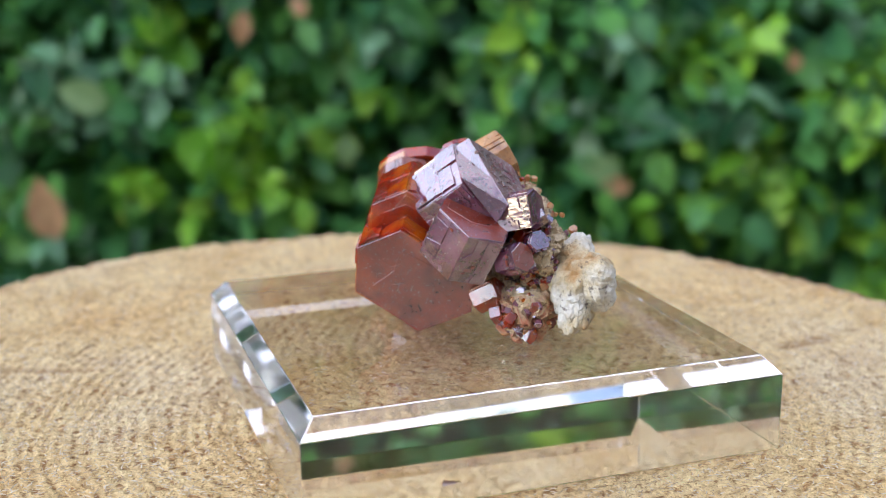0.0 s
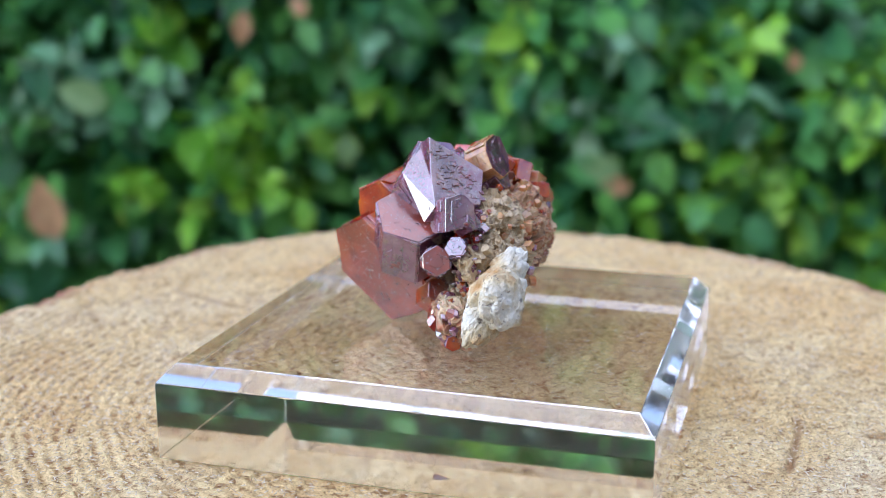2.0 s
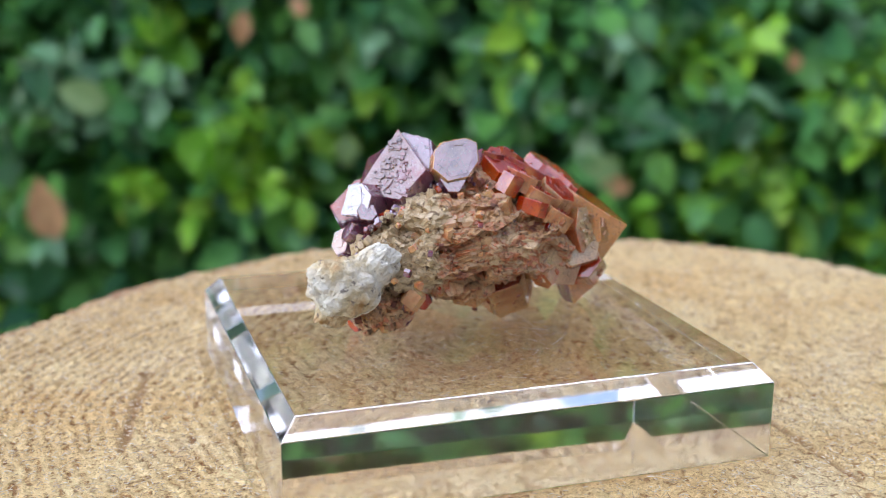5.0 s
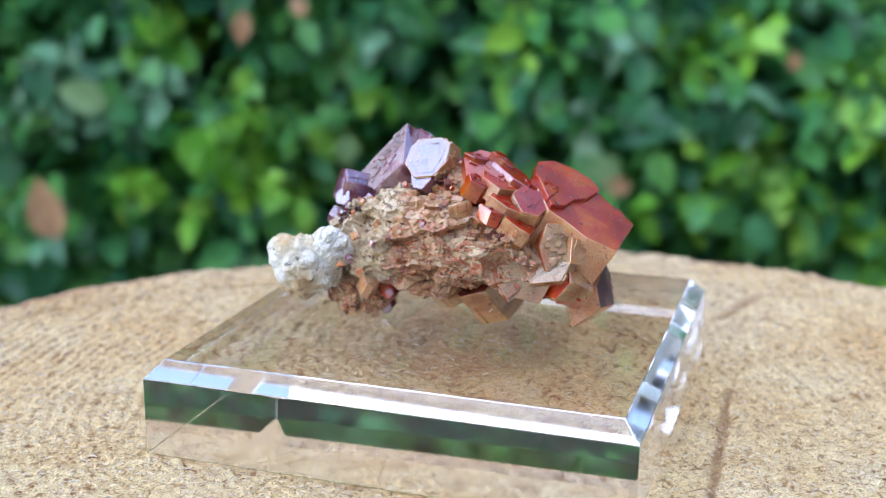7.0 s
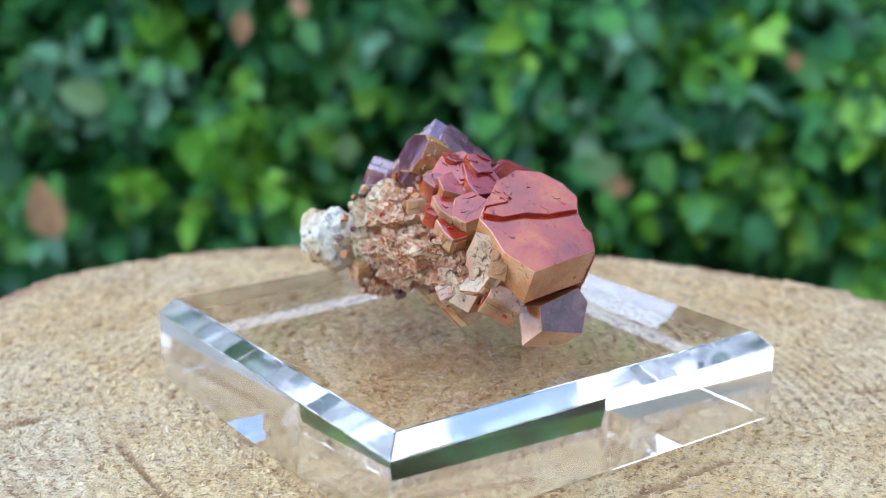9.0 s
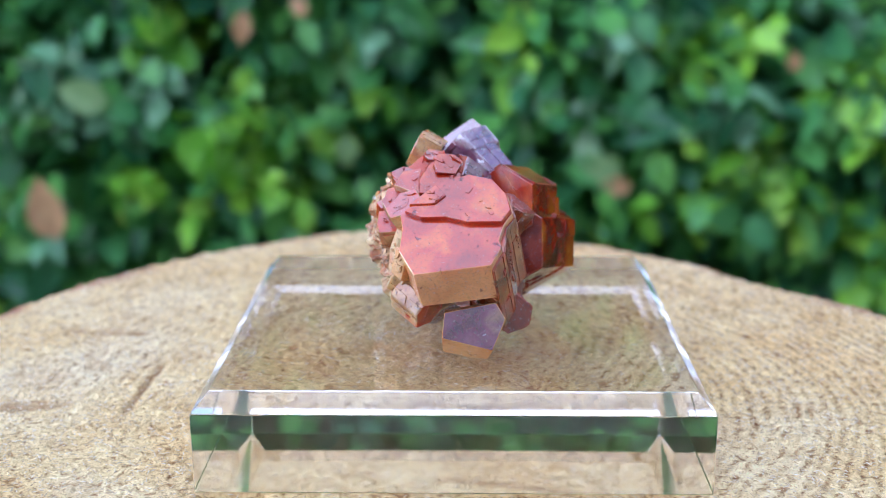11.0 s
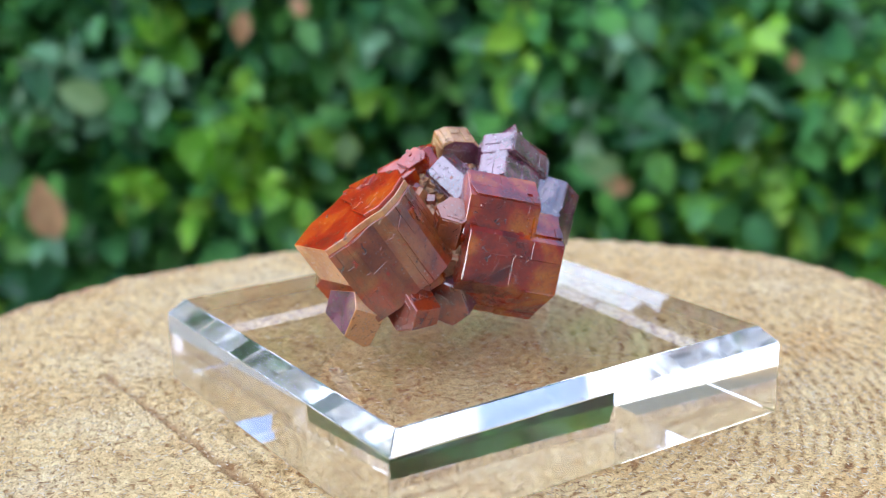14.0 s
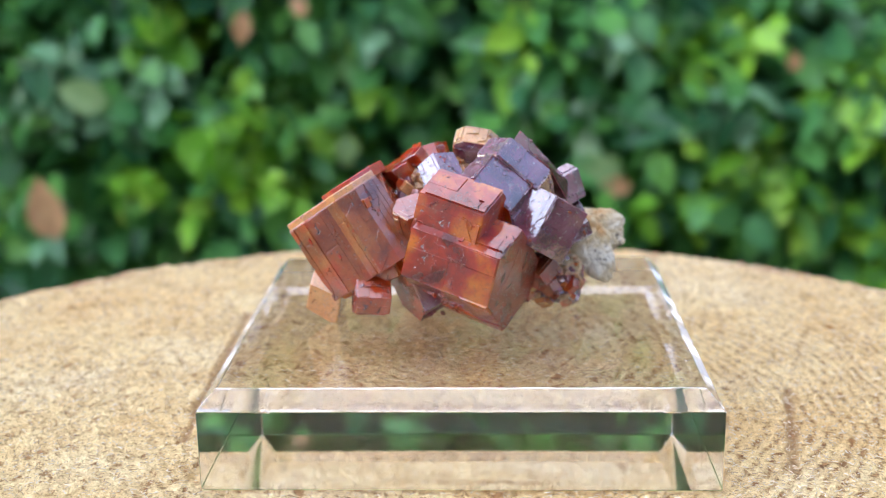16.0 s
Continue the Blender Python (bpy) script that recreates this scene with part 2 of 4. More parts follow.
def acrylic_block():
    a, b, h, e, g = 0.0635 / 2, 0.0639 / 2, 0.0126, 0.0021, 0.0023
    bm = bmesh.new()
    cols = []
    for z, q in ((0.0, 0.0), (h - g, 0.0), (h, e)):
        cols.append([bm.verts.new((sx * (a - q), sy * (b - q), z)) for sx, sy in ((-1, -1), (1, -1), (1, 1), (-1, 1))])
    bm.faces.new(list(reversed(cols[0])))
    bm.faces.new(cols[2])
    for lo, hi in zip(cols, cols[1:]):
        for i in range(4):
            bm.faces.new((lo[i], lo[(i + 1) % 4], hi[(i + 1) % 4], hi[i]))
    bm.normal_update()
    for f in bm.faces:
        f.material_index = 1 if 0.3 < f.normal.z < 0.95 else 0
    bmesh.ops.bevel(bm, geom=list(bm.edges), offset=0.00012, segments=2, affect="EDGES", profile=0.5)
    bmesh.ops.translate(bm, verts=bm.verts, vec=(0.00076, -0.00063, 0))
    ob = part("acrylic_block", bm, [ACRYLIC, MILLED])
    ob.visible_shadow = False
    # fine scratches in the polished top
    rnd, bm = random.Random(23), bmesh.new()
    for n in range(46):
        x, y, a = rnd.gauss(0.010, 0.007), rnd.gauss(0.004, 0.008), rnd.gauss(1.0, 0.7)
        turn, step, half, last = rnd.gauss(0, 0.12), rnd.uniform(0.0003, 0.0009), rnd.uniform(0.000010, 0.000024), None
        for j in range(9):
            w = half * math.sin(math.pi * (j + 0.2) / 8.4)
            pair = [bm.verts.new((x - math.sin(a) * q, y + math.cos(a) * q, h + 0.000012)) for q in (-w, w)]
            if last:
                bm.faces.new((last[0], pair[0], pair[1], last[1]))
            last, x, y, a = pair, x + step * math.cos(a), y + step * math.sin(a), a + turn
    bm.normal_update()
    tagged(part("scratch", bm, SCRATCH, ob, "fine pale scratches"), kind="stuff")
    return tagged(ob, "clear square acrylic block with bright slanted edges", "display block")


def leaf_shape(length, width, fold, curl, steps=5):
    """A pointed oval blade, folded along its midrib, tip along y."""
    v, f = [], []
    for i in range(steps + 1):
        u = i / steps
        w = width * 0.5 * math.sin(math.pi * min(1, 0.04 + u * 0.93) ** 0.85) if 0 < i < steps else 0.0
        y, z = length * u, -curl * length * u * u
        if w == 0.0:
            v.append((0, y, z))
        else:
            v += [(-w, y, z + fold * w), (0, y, z), (w, y, z + fold * w)]
    f += [(0, 2, 1), (0, 3, 2)]
    for i in range(steps - 2):
        b = 1 + 3 * i
        f += [(b, b + 1, b + 4, b + 3), (b + 1, b + 2, b + 5, b + 4)]
    b, n = 1 + 3 * (steps - 2), len(v) - 1
    f += [(b, b + 1, n), (b + 1, b + 2, n)]
    return v, f


HEDGE_Y = 0.74
# where the hedge's face carries fresh yellow-green shoots, leaves with sky sheen in their colour, and dark hollows: x
# and z in metres, half a width
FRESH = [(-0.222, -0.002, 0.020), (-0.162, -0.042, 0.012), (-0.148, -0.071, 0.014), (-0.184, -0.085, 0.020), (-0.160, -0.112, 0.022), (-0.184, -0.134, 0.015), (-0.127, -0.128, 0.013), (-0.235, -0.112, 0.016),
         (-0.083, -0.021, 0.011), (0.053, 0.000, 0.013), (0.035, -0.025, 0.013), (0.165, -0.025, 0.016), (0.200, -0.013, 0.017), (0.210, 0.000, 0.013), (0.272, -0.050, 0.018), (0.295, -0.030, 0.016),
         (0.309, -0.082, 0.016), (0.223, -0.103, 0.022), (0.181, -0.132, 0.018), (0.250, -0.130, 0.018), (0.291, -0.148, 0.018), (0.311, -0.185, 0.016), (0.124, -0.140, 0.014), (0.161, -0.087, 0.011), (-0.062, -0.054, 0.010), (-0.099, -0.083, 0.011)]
SHEEN_SPOTS = [(-0.265, -0.056, 0.018), (-0.306, -0.050, 0.018), (-0.294, -0.021, 0.016), (-0.220, -0.042, 0.016), (-0.294, -0.160, 0.016), (0.112, 0.003, 0.016), (0.270, 0.000, 0.016), (0.185, -0.056, 0.018),
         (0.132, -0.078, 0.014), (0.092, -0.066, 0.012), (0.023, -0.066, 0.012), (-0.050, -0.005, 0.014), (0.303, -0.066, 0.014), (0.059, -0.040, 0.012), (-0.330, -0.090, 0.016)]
HOLLOW = [(-0.180, -0.017, 0.019), (-0.201, -0.034, 0.016), (-0.306, -0.091, 0.020), (-0.270, -0.124, 0.016), (-0.107, -0.112, 0.015), (-0.091, -0.095, 0.017), (-0.042, -0.030, 0.015), (-0.002, -0.005, 0.017),
          (0.006, -0.054, 0.012), (-0.038, -0.103, 0.013), (0.067, -0.087, 0.017), (0.140, -0.042, 0.014), (0.238, -0.066, 0.018), (0.242, -0.005, 0.016), (0.140, -0.164, 0.021), (0.169, -0.160, 0.017),
          (0.112, -0.030, 0.012), (-0.253, -0.169, 0.017), (-0.136, -0.054, 0.013), (-0.124, -0.013, 0.013)]


def inside(spots, x, z, grow=1.0):
    return any((x - a) ** 2 + (z - b) ** 2 < (r * grow) ** 2 for a, b, r in spots)


def hedge():
    rnd = random.Random(11)
    h = tagged(new("hedge"), "dense clipped hedge of small glossy green leaves", "hedge")
    shapes = [leaf_shape(0.026, 0.017, 0.30, 0.10), leaf_shape(0.023, 0.016, 0.15, 0.25), leaf_shape(0.030, 0.018, 0.40, 0.05), leaf_shape(0.020, 0.014, 0.25, -0.1)]
    tones = (LEAF, FRESH_LEAF, SHEEN_LEAF)
    meshes = []
    for v, f in shapes:
        for tone in tones:
            me = bpy.data.meshes.new("leaf")
            me.from_pydata(v, [], f)
            me.polygons.foreach_set("use_smooth", [True] * len(me.polygons))
            me.materials.append(tone)
            meshes.append(me)
    verts, faces, slots, single = [], [], [], 0

    def way(lean):
        # blades hang outwards from the hedge's face and tilt up to the sky
        return Euler((radians(rnd.gauss(-75 + lean, 32)), radians(rnd.gauss(0, 35)), radians(rnd.gauss(180, 60)))).to_matrix().to_4x4()

    def add(x, y, z, size, k, tone=0):
        m = Matrix.Translation((x, y, z)) @ way(25) @ Matrix.Scale(size, 4)
        b = len(verts)
        verts.extend(tuple(m @ Vector(p)) for p in shapes[k][0])
        faces.extend(tuple(b + i for i in q) for q in shapes[k][1])
        slots.extend([tone] * len(shapes[k][1]))

    # sprays of leaves along young shoots, thick where the camera looks
    sprays = [(rnd.uniform(-0.5, 0.5), rnd.uniform(-0.42, 0.16), abs(rnd.gauss(0, 0.075))) for n in range(5600)]
    for spots, many in ((FRESH, 7), (SHEEN_SPOTS, 6)):
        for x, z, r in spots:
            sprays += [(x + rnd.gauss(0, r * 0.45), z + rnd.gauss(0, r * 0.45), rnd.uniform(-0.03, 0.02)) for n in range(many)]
    for x, z, deep in sprays:
        bulge = 0.05 * noise.noise((x * 6, z * 6, 2))
        if deep < 0.12 and (inside(HOLLOW, x, z, 0.95) or (abs(x) > 0.33 and noise.noise((x * 11, z * 11, 7)) < -0.13)):
            continue
        y = HEDGE_Y + deep + bulge
        for j in range(rnd.randint(3, 6)):
            p = (x + rnd.gauss(0, 0.012), y + rnd.gauss(0, 0.015), z + rnd.gauss(0, 0.012))
            if deep < 0.12 and inside(HOLLOW, p[0], p[2], 0.8):
                continue
            k, size = rnd.randrange(4), rnd.uniform(0.75, 1.45)
            tone = 1 if inside(FRESH, p[0], p[2]) and rnd.random() < 0.85 else 2 if inside(SHEEN_SPOTS, p[0], p[2]) and rnd.random() < 0.8 else 1 if abs(x) > 0.35 and rnd.random() < 0.2 else 0
            if single < 280 and deep < 0.04 and abs(p[0]) < 0.36 and -0.27 < p[2] < 0.05:
                o = new("leaf", meshes[3 * k + tone])
                o.parent = h
                o.matrix_basis = Matrix.Translation(p) @ way(25) @ Matrix.Scale(size, 4)
                single += 1
            else:
                add(*p, size, k, tone)
    # the rest of the hedge
    for n in range(13000):
        x, z = rnd.uniform(-1.9, 1.9), rnd.uniform(-0.72, 0.75)
        if abs(x) < 0.5 and -0.42 < z < 0.16 and rnd.random() < 0.85:
            continue
        add(x, HEDGE_Y + 0.02 + abs(rnd.gauss(0, 0.10)), z, rnd.uniform(1.0, 1.7), rnd.randrange(4))
    # its top and its far side
    for n in range(5200):
        x, u = rnd.uniform(-1.95, 1.95), rnd.random()
        y, z = (HEDGE_Y + rnd.uniform(0.0, 0.44), 0.75 + rnd.gauss(0, 0.03)) if u < 0.35 else (HEDGE_Y + 0.44 + rnd.gauss(0, 0.03), rnd.uniform(-0.73, 0.75))
        add(x, y, z, rnd.uniform(1.2, 2.0), rnd.randrange(4))
    me = bpy.data.meshes.new("foliage")
    me.from_pydata(verts, [], faces)
    me.polygons.foreach_set("use_smooth", [True] * len(me.polygons))
    for tone in tones:
        me.materials.append(tone)
    me.polygons.foreach_set("material_index", slots)
    fo = new("foliage", me)
    fo.parent = h
    tagged(fo, kind="stuff")
    # a few withered and pale leaves among the green
    for x, z, k, size, roll, mat in ((-0.290, -0.155, 2, 1.6, 15, DRY), (0.233, -0.035, 3, 0.8, 20, DRY), (-0.148, 0.008, 2, 0.8, 170, DRY), (-0.245, -0.055, 0, 1.5, 75, PALE_LEAF),
                                     (-0.078, -0.078, 1, 1.1, 170, PALE_LEAF), (0.13, -0.02, 3, 1.2, 10, PALE_LEAF), (0.115, -0.105, 1, 1.3, 80, PALE_LEAF), (-0.105, 0.004, 1, 0.7, 40, DRY), (0.122, -0.117, 2, 0.8, 80, DRY)):
        me = meshes[3 * k].copy()
        me.materials.clear()
        me.materials.append(mat)
        o = new("leaf", me)
        o.parent = h
        o.matrix_basis = Matrix.Translation((x, HEDGE_Y - 0.055, z)) @ pose(0, 0, 0, 90, 0, 0) @ pose(0, 0, 0, 0, 0, roll) @ Matrix.Scale(size, 4)
        tagged(o, "withered brown leaf" if mat == DRY else "pale yellow-green leaf")
    # woody stems deep inside
    bm = bmesh.new()
    for n in range(170):
        x, y, z = rnd.uniform(-1.8, 1.8), HEDGE_Y + rnd.uniform(0.14, 0.3), -0.75
        r, last = rnd.uniform(0.003, 0.006), None
        dx, dy = rnd.gauss(0, 0.03), rnd.gauss(0.0, 0.006)
        for j in range(9):
            ring = [bm.verts.new((x + r * math.cos(q * 1.2566), y + r * math.sin(q * 1.2566), z)) for q in range(5)]
            if last:
                for q in range(5):
                    bm.faces.new((last[q], last[(q + 1) % 5], ring[(q + 1) % 5], ring[q])).smooth = True
            last = ring
            x, y, z, r = x + dx + rnd.gauss(0, 0.02), y + dy + rnd.gauss(0, 0.012), z + 0.165, r * 0.86
    tagged(part("twig", bm, TWIG, h), kind="stuff")
    # dark sheet closing the hedge behind; shade between the leaves is put into its colour
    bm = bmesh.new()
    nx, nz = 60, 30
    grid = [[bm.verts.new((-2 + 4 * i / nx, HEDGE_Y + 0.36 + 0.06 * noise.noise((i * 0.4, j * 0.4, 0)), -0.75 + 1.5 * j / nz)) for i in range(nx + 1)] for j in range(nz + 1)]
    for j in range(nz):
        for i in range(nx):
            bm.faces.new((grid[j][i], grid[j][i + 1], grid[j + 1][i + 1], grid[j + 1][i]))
    part("inner_thicket", bm, GAP_SHADE, h)
    return h


WOOD, BARK, ACRYLIC, LEAF, TWIG, SOIL = wood_material(), bark_material(), acrylic_material(), leaf_material(), twig_material(), soil_material()
MILLED = acrylic_material("acrylic_milled", True)
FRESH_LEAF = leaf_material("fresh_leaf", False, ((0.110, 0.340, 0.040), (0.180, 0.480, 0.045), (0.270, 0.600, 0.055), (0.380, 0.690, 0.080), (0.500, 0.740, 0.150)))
# paler leaf tones: sky sheen put into the colour, gloss as on the others
SHEEN_LEAF = leaf_material("sheen_coloured_leaf", False, ((0.110, 0.290, 0.140), (0.160, 0.380, 0.190), (0.220, 0.460, 0.240), (0.310, 0.540, 0.300), (0.440, 0.640, 0.420)))
DRY = leaf_material("dry_leaf", True)
PALE_LEAF = leaf_material("pale_leaf")
for stop in PALE_LEAF.node_tree.nodes["Principled BSDF"].inputs["Base Color"].links[0].from_node.inputs[6].links[0].from_node.color_ramp.elements:
    stop.color = (0.22, 0.36, 0.14, 1)
SCRATCH = Mat("scratch", Roughness=0.6, Base_Color=(0.75, 0.74, 0.72, 1)).m
FIBRE = Mat("fibre", Roughness=0.8)
FIBRE.colour(FIBRE.ramp(FIBRE.node("NewGeometry").outputs["Random Per Island"], (0.0, (0.45, 0.29, 0.15)), (0.5, (0.70, 0.55, 0.36)), (1.0, (0.80, 0.70, 0.54))))
FIBRE = FIBRE.m


# near-black green standing for the shade deep between the leaves
def gap_shade_material():
    k = Mat("gap_shade", Roughness=0.9)
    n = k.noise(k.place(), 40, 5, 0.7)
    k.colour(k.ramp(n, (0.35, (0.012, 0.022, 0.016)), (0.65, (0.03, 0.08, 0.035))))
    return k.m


GAP_SHADE = gap_shade_material()


def render_material():
    k = Mat("wall_render", Roughness=0.9)
    co = k.place()
    n = k.noise(co, 3, 5, 0.6)
    k.colour(k.ramp(n, (0.3, (0.26, 0.25, 0.24)), (0.7, (0.38, 0.37, 0.35))))
    k.bump(k.noise(co, 120, 4, 0.6), 0.5, 0.004)
    return k.m


RENDER = render_material()

# ---- ground, out to the horizon, and the stand under the slice ----
bm = bmesh.new()
bmesh.ops.create_grid(bm, x_segments=40, y_segments=40, size=200)
ground = part("ground", bm, SOIL)
ground.location.z = -0.75
tagged(ground, "bare soil and thin grass", "ground", kind="structure")
bm = bmesh.new()
bmesh.ops.create_cone(bm, cap_ends=True, segments=64, radius1=0.075, radius2=0.07, depth=0.69)
bmesh.ops.bevel(bm, geom=[e for e in bm.edges if abs(e.verts[0].co.z - e.verts[1].co.z) < 1e-5], offset=0.003, segments=2, affect="EDGES")
plinth = part("plinth", bm, TWIG)
plinth.location.z = -0.75 + 0.345
tagged(plinth, "plain dark wooden stand under the log slice", "stand", kind="structure")

# unseen plain walls, added behind and beside the camera to block horizon glow
for name, at, size in (("wall_south", (0, -2.3, 0.40), (5.2, 0.2, 2.3)), ("wall_east", (2.7, 0.2, 0.40), (0.2, 4.8, 2.3))):
    bm = bmesh.new()
    bmesh.ops.create_cube(bm, size=1.0, matrix=pose(*at) @ Matrix.Diagonal((*size, 1.0)))
    bmesh.ops.bevel(bm, geom=list(bm.edges), offset=0.01, segments=2, affect="EDGES")
    tagged(part(name, bm, RENDER), "plain grey unseen wall, added to block low sky glow", "wall", kind="structure")

SLICE = log_slice()
BLOCK = acrylic_block()
hedge()


# ---- the mineral ----
def crystal_material(name, low, body, high, other, share, gloss=0.08, lines=0.15, clear=0.25, shine=0.45, grain_way=(2600, 2600, 420)):
    """Lustrous crystal faces: three tones of one colour, clouded with another."""
    k = Mat(name, IOR=2.35)
    co = k.place()
    pick = k.node("ObjectInfo").outputs["Random"]
    big = k.noise(co, 170, 3, 0.5, 0.4)
    fine = k.noise(co, 2600, 4, 0.65)
    grain = k.node("Mapping", Vector=co)
    grain.inputs["Scale"].default_value = grain_way
    along = k.noise(grain.outputs[0], 1.0, 3, 0.6)
    c = k.ramp(big, (0.32, low), (0.50, body), (0.68, high))
    patch = k.math("ADD", k.noise(co, 130, 3, 0.6), k.math("MULTIPLY", pick, 0.12))
    c = k.mix(k.ramp(patch, (1.02 - share, grey(0.0)), (1.12 - share, grey(0.9))), c, other)
    c = k.mix(0.55, c, k.ramp(fine, (0.36, grey(0.40)), (0.50, grey(1.0))), "MULTIPLY")
    # fine dark fissures and chips
    chips = k.noise(co, 800, 4, 0.6, 1.4)
    c = k.mix(0.8, c, k.ramp(chips, (0.33, (0.18, 0.10, 0.08)), (0.37, (1, 1, 1))), "MULTIPLY")
    k.colour(c)
    k.put(k.ramp(fine, (0.30, grey(0.35)), (0.44, grey(gloss))), k.b.inputs["Roughness"])
    k.b.inputs["Subsurface Weight"].default_value = 0.3
    k.b.inputs["Subsurface Radius"].default_value = (1.0, 0.22, 0.08)
    k.b.inputs["Subsurface Scale"].default_value = 0.0016
    k.b.inputs["Transmission Weight"].default_value = clear
    k.b.inputs["Specular IOR Level"].default_value = shine
    k.bump(k.noise(co, 420, 3), 0.4, 0.00018)
    k.bump(along, lines, 0.00012)
    k.bump(k.ramp(chips, (0.30, grey(0.0)), (0.37, grey(1.0))), 0.6, 0.00012)
    return k.m


def crust_material():
    """Intergrown weathered blocks: each facet has its tone, some dull and some as bright as glass."""
    k = Mat("crust", IOR=1.6)
    co = k.place()
    own = k.node("Attribute")
    own.attribute_name = "tone"
    own = own.outputs["Fac"]
    a, b, f = k.noise(co, 150, 4, 0.6), k.noise(co, 420, 5, 0.7), k.noise(co, 1800, 4, 0.7)
    pick = k.math("ADD", k.math("MULTIPLY", own, 0.7), k.math("MULTIPLY", a, 0.45))
    c = k.ramp(pick, (0.27, (0.19, 0.045, 0.018)), (0.38, (0.38, 0.150, 0.058)), (0.47, (0.54, 0.310, 0.14)), (0.56, (0.45, 0.27, 0.14)), (0.64, (0.48, 0.140, 0.056)), (0.72, (0.50, 0.31, 0.16)), (0.85, (0.64, 0.45, 0.25)))
    sep = k.node("SeparateXYZ", Vector=co)
    # redder towards the ridge, cream and ochre host rock beside the pale end
    ridge = k.math("ADD", k.math("MULTIPLY", sep.outputs[2], 60.0), k.math("MULTIPLY", b, 0.9))
    c = k.mix(k.ramp(ridge, (1.92, grey(0.0)), (2.2, grey(0.65))), c, (0.25, 0.062, 0.034))
    wander = k.math("ADD", k.math("MULTIPLY", sep.outputs[1], -60.0), k.math("MULTIPLY", k.noise(co, 260, 4, 0.7), 1.1))
    cream = k.math("MULTIPLY", k.ramp(wander, (0.93, grey(0.0)), (1.07, grey(0.8))), k.ramp(k.math("MULTIPLY", sep.outputs[2], 30.0), (0.54, grey(0.0)), (0.60, grey(1.0))))
    c = k.mix(cream, c, (0.58, 0.46, 0.27))
    cracks = k.noise(co, 900, 3, 0.5, 1.2)
    c = k.mix(0.75, c, k.ramp(cracks, (0.36, (0.22, 0.15, 0.11)), (0.43, (1, 1, 1))), "MULTIPLY")
    c = k.mix(0.5, c, k.ramp(f, (0.34, grey(0.40)), (0.52, grey(1.0))), "MULTIPLY")
    k.colour(c)
    shine = k.math("ADD", k.math("MULTIPLY", own, 0.5), k.math("MULTIPLY", ridge, 0.16))
    k.put(k.ramp(shine, (0.46, grey(0.60)), (0.64, grey(0.12))), k.b.inputs["Roughness"])
    k.bump(b, 0.5, 0.0004)
    k.bump(f, 0.7, 0.00025)
    return k.m


def rock_material():
    k = Mat("pale_rock", Roughness=0.9)
    co = k.place()
    a, b, f = k.noise(co, 170, 4, 0.6), k.noise(co, 700, 4, 0.7), k.noise(co, 2400, 4, 0.7)
    c = k.ramp(a, (0.32, (0.46, 0.25, 0.09)), (0.45, (0.60, 0.49, 0.30)), (0.60, (0.70, 0.67, 0.57)))
    c = k.mix(k.ramp(b, (0.33, grey(0.9)), (0.41, grey(0.0))), c, (0.14, 0.11, 0.09))
    c = k.mix(0.35, c, k.ramp(f, (0.3, grey(0.5)), (0.6, grey(1.0))), "MULTIPLY")
    k.colour(c)
    k.bump(b, 0.7, 0.0006)
    k.bump(f, 0.6, 0.0003)
    return k.m


SIDE = crystal_material("crystal_red", (0.14, 0.005, 0.001), (0.54, 0.030, 0.002), (0.93, 0.21, 0.005), (0.42, 0.10, 0.025), 0.24, 0.04, 0.07, 0.45, 0.28)
CAP = crystal_material("crystal_end", (0.34, 0.016, 0.003), (0.56, 0.036, 0.004), (0.76, 0.13, 0.008), (0.54, 0.20, 0.05), 0.28, 0.12, 0.06, 0.3, 0.20)
TAN = crystal_material("crystal_tan", (0.32, 0.12, 0.045), (0.54, 0.27, 0.11), (0.64, 0.37, 0.17), (0.46, 0.10, 0.03), 0.42, 0.22, 0.15, 0.0, 0.25)
BROWN = crystal_material("crystal_brown", (0.17, 0.022, 0.007), (0.36, 0.075, 0.020), (0.50, 0.155, 0.045), (0.48, 0.05, 0.008), 0.46, 0.12, 0.12, 0.2, 0.35)
DUSKY = crystal_material("crystal_dusky", (0.16, 0.022, 0.012), (0.28, 0.040, 0.020), (0.36, 0.065, 0.03), (0.12, 0.015, 0.01), 0.40, 0.20, 0.04, 0.0)
# violet in this colour stands for blue sky reflected on red-brown faces
SKY_SHEEN = crystal_material("crystal_sky_sheen", (0.10, 0.020, 0.034), (0.22, 0.058, 0.105), (0.34, 0.13, 0.18), (0.38, 0.20, 0.13), 0.36, 0.08, 0.09, 0.2, 0.75)
# grey-brown, with a slight lilac of sky sheen put into the colour
STRIATED = crystal_material("crystal_striated", (0.16, 0.075, 0.06), (0.32, 0.19, 0.17), (0.46, 0.34, 0.32), (0.27, 0.09, 0.10), 0.46, 0.24, 0.8, 0.0, 0.45, (300, 3200, 3200))
AMBER = crystal_material("crystal_amber", (0.48, 0.18, 0.06), (0.64, 0.29, 0.11), (0.72, 0.37, 0.16), (0.56, 0.17, 0.05), 0.20, 0.20, 0.04, 0.0, 0.35)
LAYERED = crystal_material("crystal_layered", (0.36, 0.18, 0.08), (0.55, 0.33, 0.165), (0.64, 0.41, 0.22), (0.46, 0.17, 0.08), 0.36, 0.35, 0.9, 0.0, 0.3, (420, 2600, 420))
CRUST, PALE = crust_material(), rock_material()
MM = 0.001


